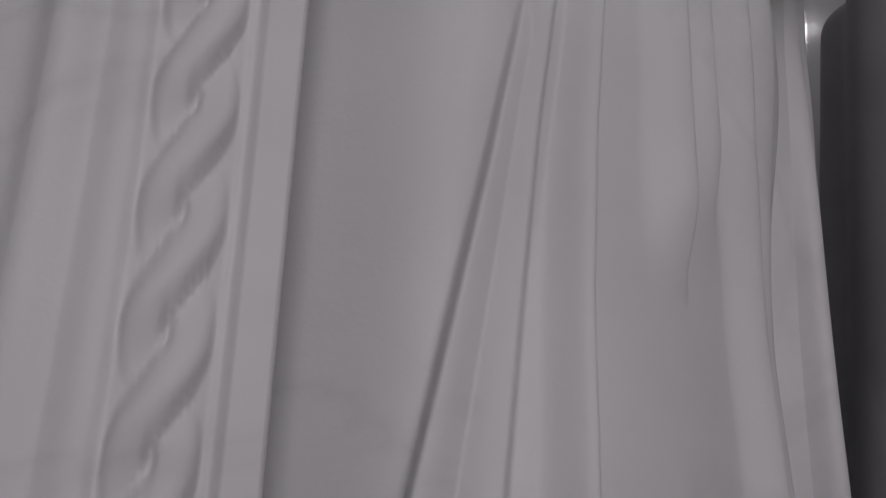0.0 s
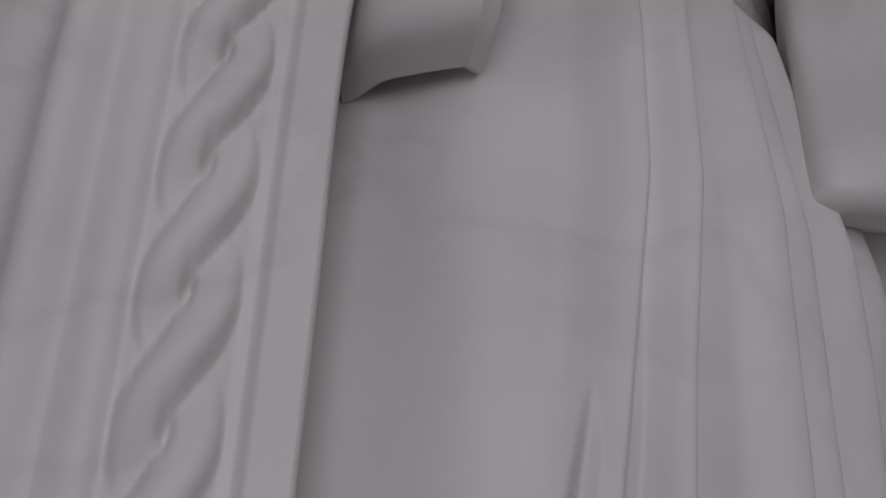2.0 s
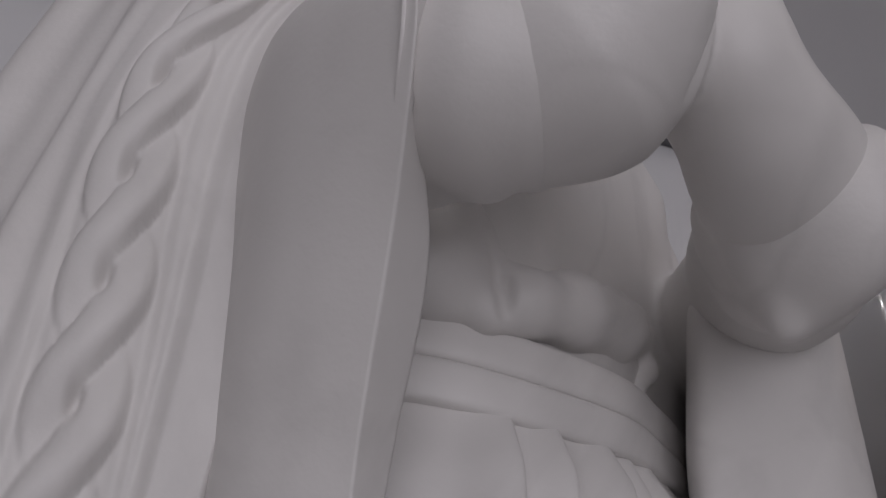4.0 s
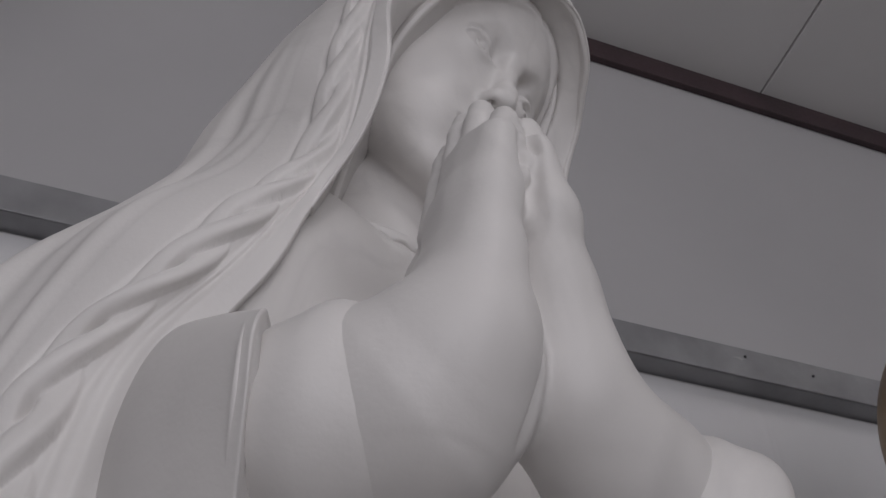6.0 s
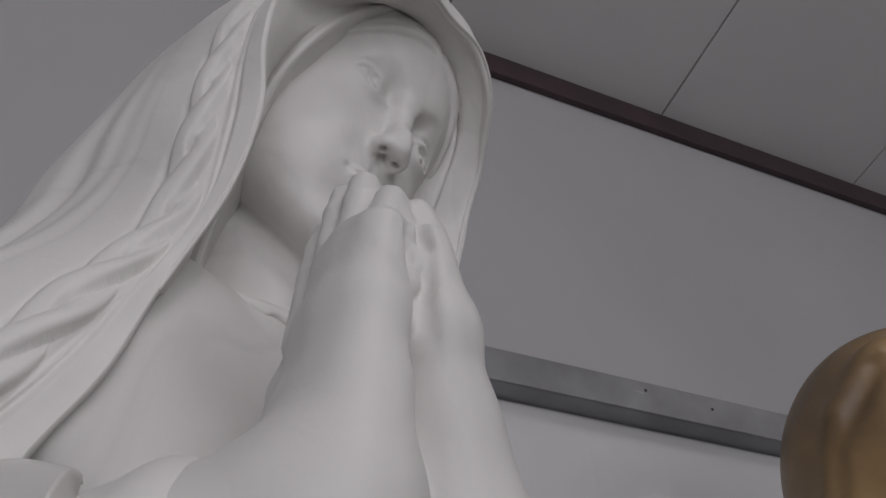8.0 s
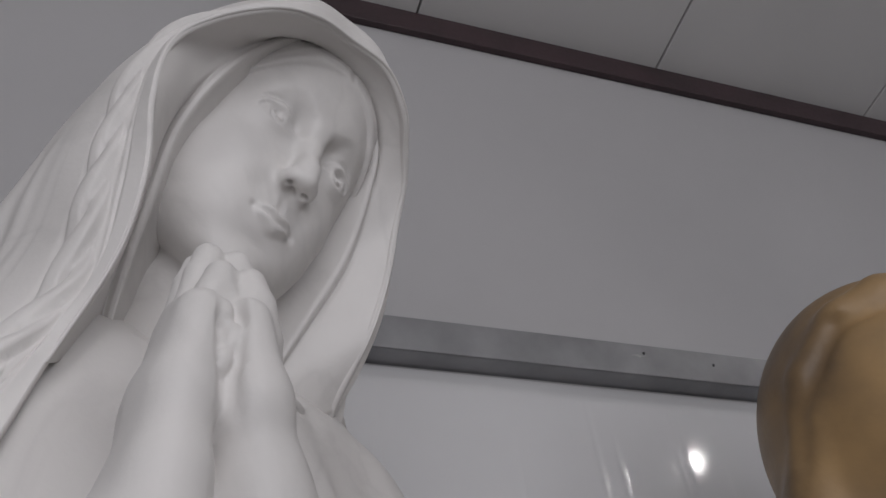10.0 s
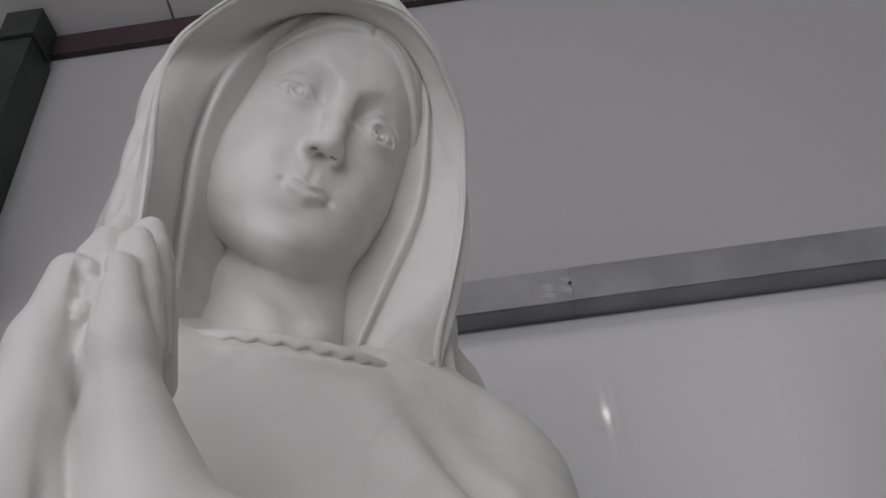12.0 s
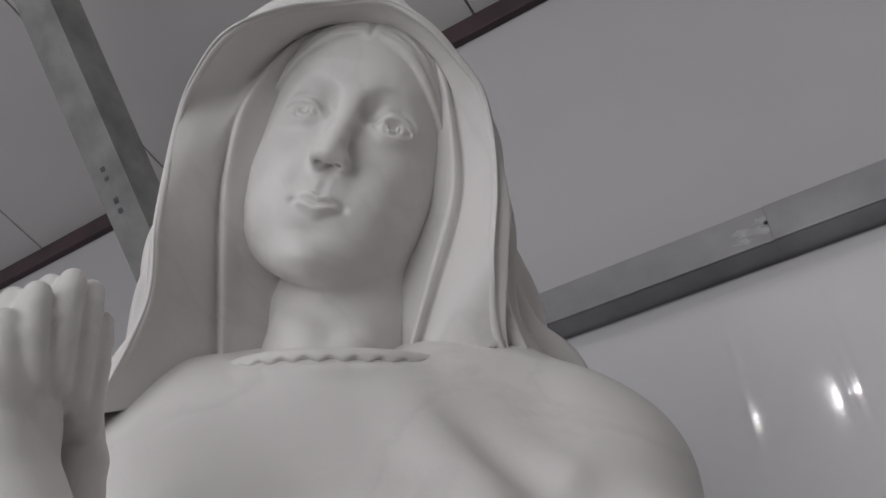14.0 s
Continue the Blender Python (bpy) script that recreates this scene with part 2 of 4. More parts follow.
def build_film():
    """Lower wall panels still in their glossy film, with upright wrinkles."""
    rng = np.random.default_rng(7)
    x0, x1, z0, z1 = -1.6, 2.6, 0.02, 2.500
    xs = np.arange(x0, x1, 0.0035)
    zs = np.linspace(z0, z1, 100)
    x, z = np.meshgrid(xs, zs)
    out = 0.0006 * np.sin(x * 7 + np.sin(z * 2.3) * 1.5) + 0.0004 * np.sin(x * 17 + z * 1.7)
    marks = [(0.136, 2.30, 0.12), (0.274, 2.27, 0.10), (0.288, 2.31, 0.12), (0.554, 2.24, 0.12), (0.768, 2.25, 0.12), (0.905, 2.32, 0.13), (0.918, 2.30, 0.12)]
    marks += [(rng.uniform(x0, x1), rng.uniform(0.4, 2.2), rng.uniform(0.08, 0.3)) for _ in range(12)]
    for mx, mz, long in marks:
        lean = mx + 0.03 * (z - mz) * np.sin(mx * 40)
        out += 0.0011 * np.exp(-(((x - lean) / 0.0055) ** 2)) * np.exp(-(((z - mz) / long) ** 4))
    verts = np.stack([x, WALL_Y - 0.003 - np.clip(out, -0.001, 0.01), z], -1)
    h, w = x.shape
    back = np.stack([x, np.full_like(x, WALL_Y - 0.0008), z], -1)
    ids = np.arange(h * w).reshape(h, w)
    q = np.stack([ids[:-1, :-1], ids[:-1, 1:], ids[1:, 1:], ids[1:, :-1]], -1).reshape(-1, 4)
    me = bpy.data.meshes.new("wall_film")
    me.from_pydata(verts.reshape(-1, 3).tolist(), [], q.tolist())
    me.polygons.foreach_set("use_smooth", np.ones(len(q), bool))
    me.materials.append(FILM)
    tagged(new("wall_film", me), "glossy protective plastic film with upright wrinkles over the lower wall", "plastic film")


def build_column():
    """Dark green steel column: two flanges and a web, with a bracket for the brace."""
    at = (-0.997, 0.565, 0)
    col = empty("column", at, "dark green painted steel column standing against the wall", "column")
    top = ceiling_z(0.51) - 0.002
    for name, lo, hi in (("shaft", (-1.045, 0.512, 0.013), (-0.949, 0.619, 3.50)), ("cap_plate", (-1.055, 0.50, 3.5005), (-0.940, 0.596, 3.512)), ("head", (-1.045, 0.512, 3.5125), (-0.949, 0.596, ceiling_z(0.596) - 0.004)), ("base_plate", (-1.08, 0.48, 0.0), (-0.914, 0.617, 0.012)), ("gusset", (-1.0, 0.42, 2.60), (-0.99, 0.5115, 2.72))):
        bm = bmesh.new()
        block(bm, lo, hi, 0.0015)
        link_mesh(name, bm, COLUMN, col).matrix_parent_inverse = col.matrix_world.inverted()


def build_brace():
    """A grey steel angle that climbs from the column to the roof."""
    foot, head = Vector((-0.915, 0.47, 2.695)), Vector((-0.965, -0.69, 3.785))
    d = (head - foot).normalized()
    side = Vector((1, 0, 0))
    up = side.cross(d).normalized()
    if up.z < 0:
        up = -up
    m = Matrix((side, d, up)).transposed().to_4x4()
    m.translation = foot
    brace = new("brace")
    brace.matrix_world = m
    tagged(brace, "stained grey steel angle brace running from column to roof", "steel brace")
    length = (head - foot).length
    for name, lo, hi in (("leg", (-0.045, 0, -0.045), (0.045, length, -0.038)), ("leg", (0.038, 0, -0.0378), (0.045, length, 0.045)), ("end_plate", (-0.06, length - 0.006, -0.06), (0.06, length + 0.006, 0.06))):
        bm = bmesh.new()
        block(bm, lo, hi, 0.002)
        link_mesh(name, bm, BRACE, brace)
    for y, w in ((0.33, 0.010), (0.352, 0.012), (0.405, 0.007), (0.425, 0.009)):
        bm = bmesh.new()
        block(bm, (-0.012, y, -0.0462), (-0.012 + 0.012, y + w, -0.0452))
        link_mesh("marking", bm, STENCIL, brace, "small dark blue stencilled bar")


def build_lamps():
    """Bare bulbs in sockets on short stems under the roof."""
    first = None
    for x, y, _ in LAMPS:
        if first is None:
            first = empty("ceiling_lamp", (x, y, LAMP_Z), "bare glowing bulb in a grey socket under the sloped roof", "lamp", "ceiling lamps")
            bm = bmesh.new()
            rod(bm, (0, 0, 0.075), (0, 0, 0.12), 0.022, 20, 0.016)
            rod(bm, (0, 0, 0.12), (0, 0, 0.14), 0.016, 20, 0.008)
            link_mesh("socket", bm, ENAMEL, first)
            bm = bmesh.new()
            rod(bm, (0, 0, 0.135), (0, 0, ceiling_z(y) - LAMP_Z), 0.006)
            link_mesh("stem", bm, BOLT, first)
            bm = bmesh.new()
            bmesh.ops.create_uvsphere(bm, u_segments=20, v_segments=12, radius=0.012)
            rod(bm, (0, 0, 0.008), (0, 0, 0.078), 0.009, 20, 0.012)
            link_mesh("bulb", bm, GLOW, first)
        else:
            copy_thing(first, pose(x, y, LAMP_Z))


build_girt()
build_film()
build_column()
build_brace()
build_lamps()

# ---- the marble statue: one mesh, sculpted as distance fields and lofted cloth ----
# Its own frame: x to the figure's left, y to its back, z up; it faces -y.
STATUE_TURN, STATUE_AT = 32.0, (-0.12, 0.0)


def unit(v):
    v = np.asarray(v, float)
    return v / np.linalg.norm(v)


class Field:
    """A distance field on a grid; shapes are melted in or carved out within their own boxes."""

    def __init__(self, lo, hi, h):
        self.lo, self.h = np.array(lo, float), h
        self.n = np.ceil((np.array(hi) - self.lo) / h).astype(int) + 1
        self.f = np.full(self.n, 0.06, np.float32)

    def _part(self, lo, hi, k):
        a = np.clip(((np.array(lo) - k - 0.012 - self.lo) / self.h).astype(int), 0, self.n)
        b = np.clip(((np.array(hi) + k + 0.012 - self.lo) / self.h).astype(int) + 2, 0, self.n)
        if (b <= a).any():
            return None, None
        axes = [(self.lo[i] + self.h * np.arange(a[i], b[i])).astype(np.float32) for i in range(3)]
        where = tuple(slice(a[i], b[i]) for i in range(3))
        return where, np.meshgrid(*axes, indexing="ij", sparse=True)

    def melt(self, shape, k=0.01, cut=False):
        func, lo, hi = shape
        where, xyz = self._part(lo, hi, k)
        if where is None:
            return self
        old, d = self.f[where], func(*xyz).astype(np.float32)
        if cut:
            d = -d
            w = np.maximum(k - np.abs(old - d), 0) / k
            self.f[where] = np.maximum(old, d) + w * w * k / 4
        else:
            w = np.maximum(k - np.abs(old - d), 0) / k
            self.f[where] = np.minimum(old, d) - w * w * k / 4
        return self

    def mesh(self):
        """Surface nets: vertices and quads of the zero level."""
        f, n = self.f, self.n
        inside = f < 0
        total = np.zeros(n - 1, np.int8)
        for i in (0, 1):
            for j in (0, 1):
                for k in (0, 1):
                    total += inside[i : n[0] - 1 + i, j : n[1] - 1 + j, k : n[2] - 1 + k]
        cells = np.argwhere((total > 0) & (total < 8))
        index = np.full(n - 1, -1, np.int64)
        index[tuple(cells.T)] = np.arange(len(cells))
        places, count = np.zeros((len(cells), 3)), np.zeros(len(cells))
        corners = [np.array((i, j, k)) for i in (0, 1) for j in (0, 1) for k in (0, 1)]
        for a in range(8):
            for b in range(a + 1, 8):
                step = corners[b] - corners[a]
                if np.abs(step).sum() != 1 or step.min() < 0:
                    continue
                fa, fb = f[tuple((cells + corners[a]).T)], f[tuple((cells + corners[b]).T)]
                hit = (fa < 0) != (fb < 0)
                s = fa[hit] / (fa[hit] - fb[hit])
                places[hit] += corners[a] + s[:, None] * step
                count[hit] += 1
        verts = self.lo + self.h * (cells + places / count[:, None])
        quads = []
        for axis in range(3):
            u, v = (axis + 1) % 3, (axis + 2) % 3
            a = np.moveaxis(inside, axis, 0)
            change = np.argwhere(np.moveaxis(a[:-1] != a[1:], 0, axis))
            ok = (change[:, u] > 0) & (change[:, v] > 0) & (change[:, u] < n[u] - 1) & (change[:, v] < n[v] - 1)
            change = change[ok]
            eu, ev = np.eye(3, dtype=int)[u], np.eye(3, dtype=int)[v]
            ring = [index[tuple((change - eu - ev).T)], index[tuple((change - ev).T)], index[tuple(change.T)], index[tuple((change - eu).T)]]
            q = np.stack(ring, 1)
            out = inside[tuple(change.T)]
            q[~out] = q[~out][:, ::-1]
            quads.append(q[(q >= 0).all(1)])
        return verts, np.concatenate(quads)


def ball(c, r, turn=None):
    """An ellipsoid; the rows of turn are its axes."""
    c, r = np.array(c, float), np.array(r, float) * np.ones(3)
    m = np.eye(3) if turn is None else np.array(turn)
    reach = np.abs(m.T * r).sum(1) if turn is not None else r

    def func(x, y, z):
        d = [x - c[0], y - c[1], z - c[2]]
        q = d if turn is None else [m[i, 0] * d[0] + m[i, 1] * d[1] + m[i, 2] * d[2] for i in range(3)]
        k0 = np.sqrt(sum((q[i] / r[i]) ** 2 for i in range(3)))
        k1 = np.sqrt(sum((q[i] / r[i] ** 2) ** 2 for i in range(3))) + 1e-6
        return k0 * (k0 - 1) / k1

    return func, c - reach, c + reach


def limb(a, b, ra, rb):
    """A rounded rod that tapers from ra to rb."""
    a, b = np.array(a, float), np.array(b, float)
    ab, r = b - a, max(ra, rb)

    def func(x, y, z):
        t = np.clip(((x - a[0]) * ab[0] + (y - a[1]) * ab[1] + (z - a[2]) * ab[2]) / (ab @ ab), 0, 1)
        return np.sqrt((x - a[0] - t * ab[0]) ** 2 + (y - a[1] - t * ab[1]) ** 2 + (z - a[2] - t * ab[2]) ** 2) - (ra + (rb - ra) * t)

    return func, np.minimum(a, b) - r, np.maximum(a, b) + r


def chain(field, points, k=0.01, cut=False, own=None):
    """Rods through points of (x, y, z, radius)."""
    for p, q in zip(points[:-1], points[1:]):
        field.melt(limb(p[:3], q[:3], p[3], q[3]), k if own is None else own, cut)


def curve(points, n):
    """n points on a smooth curve through the given ones."""
    p = np.array(points, float)
    p = np.vstack([2 * p[0] - p[1], p, 2 * p[-1] - p[-2]])
    t = np.linspace(0, len(p) - 3 - 1e-9, n)
    i = t.astype(int)
    u = (t - i)[:, None]
    a, b, c, d = p[i], p[i + 1], p[i + 2], p[i + 3]
    return 0.5 * (2 * b + (c - a) * u + (2 * a - 5 * b + 4 * c - d) * u**2 + (3 * b - a - 3 * c + d) * u**3)


def spread(levels, nu, nv):
    """A smooth sheet through rows of points: nv rows of nu points."""
    across = np.stack([curve(row, nu) for row in levels])
    return np.stack([curve(across[:, i], nv) for i in range(nu)], 1)


def normals(grid):
    du, dv = np.gradient(grid, axis=1), np.gradient(grid, axis=0)
    n = np.cross(du, dv)
    return n / (np.linalg.norm(n, axis=2, keepdims=True) + 1e-9)


def slab(grid, thick, relief=None, side=1.0):
    """A sheet of cloth with thickness and a rounded border. Returns vertices and quads."""
    n = normals(grid) * side
    face = grid + (n * relief[..., None] if relief is not None else 0)
    back = grid - n * thick
    h, w = grid.shape[:2]
    ids = np.arange(h * w).reshape(h, w)
    q = np.stack([ids[:-1, :-1], ids[:-1, 1:], ids[1:, 1:], ids[1:, :-1]], -1).reshape(-1, 4)
    rim = np.concatenate([ids[0, :], ids[1:, -1], ids[-1, -2::-1], ids[-2:0:-1, 0]])
    mid = (face.reshape(-1, 3)[rim] + back.reshape(-1, 3)[rim]) / 2
    inner = np.roll(mid, 1, 0) - np.roll(mid, -1, 0)
    outward = np.cross(inner, n.reshape(-1, 3)[rim])
    outward /= np.linalg.norm(outward, axis=1)[:, None] + 1e-9
    centre = mid - grid.reshape(-1, 3).mean(0)
    verts = np.concatenate([face.reshape(-1, 3), back.reshape(-1, 3), mid + outward * thick * 0.35 * np.sign((outward * centre).sum(1).mean())])
    m, a = h * w, np.arange(len(rim))
    b = (a + 1) % len(rim)
    edge1 = np.stack([rim[a], 2 * m + a, 2 * m + b, rim[b]], 1)
    edge2 = np.stack([2 * m + a, m + rim[a], m + rim[b], 2 * m + b], 1)
    return verts, np.concatenate([q, q[:, ::-1] + m, edge1, edge2])


EYES = np.array([0.0075, -0.186, 2.2305])
HEAD = np.array([[0.973, 0.089, -0.213], [0.001, 0.919, 0.394], [0.231, -0.383, 0.894]])


def head_point(x, y, z):
    """A point given from between the eyes: x to the figure's left, y inwards, z up."""
    return EYES + HEAD.T @ np.array([x, y, z])


def hump(x, z, cx, cz, sx, sz):
    return np.exp(-(((x - cx) / sx) ** 2) - ((z - cz) / sz) ** 2)


def soft(x, a, b):
    t = np.clip((x - a) / (b - a), 0, 1)
    return t * t * (3 - 2 * t)


def face_relief(x, z):
    """How far the face's features stand out of the plain oval, in metres."""
    ax = np.abs(x)
    # the arched brow and the hollow under it, deepest beside the nose
    arch = 0.021 + 0.015 * np.exp(-(((ax - 0.038) / 0.019) ** 2))
    hollow = soft(arch - z, -0.010, 0.017) * soft(z, -0.006, 0.010) * soft(ax, 0.005, 0.016) * (1 - soft(ax, 0.048, 0.070))
    g = 0.0012 * hump(ax, z, 0.040, 0.040, 0.030, 0.012) - hollow * (0.0056 + 0.0088 * np.exp(-(((ax - 0.021) / 0.012) ** 2)))
    g -= 0.0034 * hump(ax, z, 0.026, -0.008, 0.012, 0.012) + 0.0012 * hump(ax, z, 0.045, -0.020, 0.022, 0.008)
    # cheeks, muzzle, chin
    g += 0.0050 * hump(ax, z, 0.054, -0.052, 0.026, 0.026) + 0.0055 * hump(ax, z, 0.050, -0.105, 0.03, 0.03)
    g += 0.0048 * hump(x, z, 0, -0.095, 0.028, 0.024) + 0.0070 * hump(x, z, 0, -0.148, 0.026, 0.019)
    g -= 0.0026 * hump(x, z, 0, -0.1225, 0.018, 0.0075) + 0.0018 * hump(ax, z, 0.026, -0.074, 0.009, 0.014)
    # eyes: ball, almond opening, lids, iris
    u = np.clip((ax - 0.0455) / 0.0195, -1.25, 1.25)
    room = np.clip(1 - u * u, 0, 1)
    tilt = 0.0010 * u
    top, low = 0.0116 * room**0.75 + tilt, -0.0084 * room**0.85 + tilt
    g += 0.0092 * hump(ax, z, 0.0455, 0.002, 0.0195, 0.0150)
    within = soft(top - z, -0.0008, 0.0016) * soft(z - low, -0.0012, 0.0022) * soft(1 - np.abs(u), 0.0, 0.08)
    g -= 0.0024 * within
    lids = soft(1.12 - np.abs(u), 0.0, 0.25)
    g += lids * (0.0013 * np.exp(-(((z - top - 0.0030) / 0.0036) ** 2)))
    g -= lids * (0.0026 * np.exp(-(((z - top - 0.0085) / 0.0024) ** 2)))
    r = np.hypot(ax - 0.0450, z - 0.0015)
    g -= within * (0.0030 * soft(0.0092 - r, 0, 0.0014) * soft(r, 0.003, 0.008) + 0.0058 * soft(0.0056 - np.hypot(ax - 0.045, z - 0.0025), 0, 0.0024))
    g += within * 0.0012 * soft(0.0030 - np.hypot(x - np.sign(x) * 0.045 + 0.001, z + 0.0015), 0, 0.002)
    # mouth: a thin bowed upper lip, a full lower one, drilled corners
    m = np.clip(1 - (x / 0.0245) ** 2, 0, 1)
    parting = -0.0955 - 0.0012 * np.exp(-((x / 0.006) ** 2)) + 0.0014 * np.exp(-(((ax - 0.012) / 0.008) ** 2)) - 0.0004 * (1 - m)
    up = (z - parting) / (0.0108 * m**0.8 - 0.0022 * np.exp(-((x / 0.004) ** 2)) + 1e-4)
    down = (parting - z) / (0.0150 * m**0.8 + 1e-4)
    g += 0.0076 * m**0.75 * np.clip(np.sin(np.pi * np.clip(up, 0, 1)), 0, 1)
    g += 0.0088 * m**0.75 * np.clip(np.sin(np.pi * np.clip(down, 0, 1) ** 0.85), 0, 1)
    g -= 0.0034 * np.exp(-(((z - parting) / 0.0026) ** 2)) * soft(0.027 - ax, 0, 0.006)
    g -= 0.0032 * hump(ax, z, 0.0240, -0.0958, 0.0040, 0.0034)
    g -= 0.0010 * hump(x, z, 0, -0.078, 0.0042, 0.008)
    g += 0.0010 * hump(ax, z, 0.0062, -0.078, 0.003, 0.008)
    # hair, parted in the middle and swept to both sides
    line = 0.092 - 9.5 * x * x - 0.004 * np.exp(-((x / 0.006) ** 2))
    over = soft(z - line, -0.002, 0.007)
    strands = 0.0005 * np.sin((z - line) * 480 + ax * 40) + 0.0003 * np.sin((z - line) * 800 - ax * 130)
    g += over * (0.0055 + strands * soft(ax, 0.004, 0.02)) - 0.0025 * over * np.exp(-((x / 0.004) ** 2))
    return g


def carve_head():
    """Face, hair and neck in a fine field."""
    f = Field((-0.125, -0.285, 1.985), (0.135, 0.07, 2.40), 0.002)
    axes = [f.lo[i] + f.h * np.arange(f.n[i]) for i in range(3)]
    d = np.meshgrid(*[(axes[i] - EYES[i]).astype(np.float32) for i in range(3)], indexing="ij", sparse=True)
    x, y, z = (HEAD[i, 0] * d[0] + HEAD[i, 1] * d[1] + HEAD[i, 2] * d[2] for i in range(3))
    # a plain oval, slice by slice
    wide = np.interp(z, [-0.19, -0.165, -0.145, -0.12, -0.09, -0.05, 0.0, 0.05, 0.09, 0.12, 0.15, 0.175], [0.036, 0.052, 0.065, 0.079, 0.090, 0.097, 0.098, 0.094, 0.086, 0.073, 0.052, 0.012])
    front = np.interp(z, [-0.19, -0.165, -0.15, -0.125, -0.095, -0.06, -0.03, 0.0, 0.03, 0.06, 0.09, 0.12, 0.15, 0.175], [0.000, -0.008, -0.0105, -0.011, -0.0125, -0.0095, -0.006, -0.006, -0.011, -0.0115, -0.006, 0.010, 0.034, 0.07])
    mid = 0.08
    deep = np.where(y < mid, mid - front, 0.10 * wide / 0.09)
    k0 = ((np.abs(x) / wide) ** 2.25 + (np.abs(y - mid) / deep) ** 2.25) ** (1 / 2.25)
    shell = (k0 - 1) * np.minimum(wide, deep)
    shell = shell - face_relief(x, z) * soft(0.085 - y, 0, 0.04)
    jaw = -(z + 0.175 - 0.40 * np.clip(y + 0.005, 0, 0.2)) * 0.9
    w = np.maximum(0.03 - np.abs(shell - jaw), 0) / 0.03
    shell = np.maximum(shell, jaw) + w * w * 0.03 / 4
    rubbed = shell
    for axis in range(3):  # round the lips off
        rubbed = 0.5 * rubbed + 0.25 * (np.roll(rubbed, 1, axis) + np.roll(rubbed, -1, axis))
    lips = soft(-z, 0.078, 0.084) * soft(0.030 - np.abs(x), 0, 0.008)
    shell = shell + (rubbed - shell) * lips
    slope = np.sqrt(sum(g * g for g in np.gradient(shell, f.h)))
    f.f = np.clip(shell / np.clip(slope, 0.6, 2.5), -0.06, 0.06).astype(np.float32)

    def rods(points, k, cut=False):
        chain(f, [(*head_point(*p[:3]), p[3]) for p in points], k, cut)

    rods([(0, 0.004, 0.026, 0.0080), (0, -0.0085, -0.008, 0.0066), (0, -0.0220, -0.034, 0.0084), (0, -0.0305, -0.0490, 0.0096)], 0.015)  # nose
    for s in (-1, 1):
        f.melt(ball(head_point(s * 0.0132, -0.0205, -0.0525), (0.0060, 0.0110, 0.0074), HEAD), 0.012)  # nostril wing
    for s in (-1, 1):
        rods([(s * 0.0090, -0.0265, -0.0670, 0.0038), (s * 0.0102, -0.0220, -0.0540, 0.0028)], 0.004, True)  # nostril
    # neck
    chain(f, [(-0.008, -0.028, 1.98, 0.076), (-0.006, -0.026, 2.05, 0.068), (0.0, -0.026, 2.12, 0.068), (0.01, -0.05, 2.17, 0.06)], 0.016)
    chain(f, [(-0.055, -0.05, 2.11, 0.010), (-0.03, -0.083, 2.04, 0.008), (-0.012, -0.100, 2.0, 0.007)], 0.025)
    chain(f, [(0.045, -0.04, 2.10, 0.010), (0.022, -0.079, 2.04, 0.008), (0.008, -0.098, 2.0, 0.007)], 0.025)
    return f.mesh()


def saddle(x):
    """How much the neckline rises towards its two sides; the figure's left side is the higher."""
    return (0.0205 + 0.0065 * np.clip(x / 0.04, -1, 1)) * np.minimum((x / 0.1235) ** 2, 1)


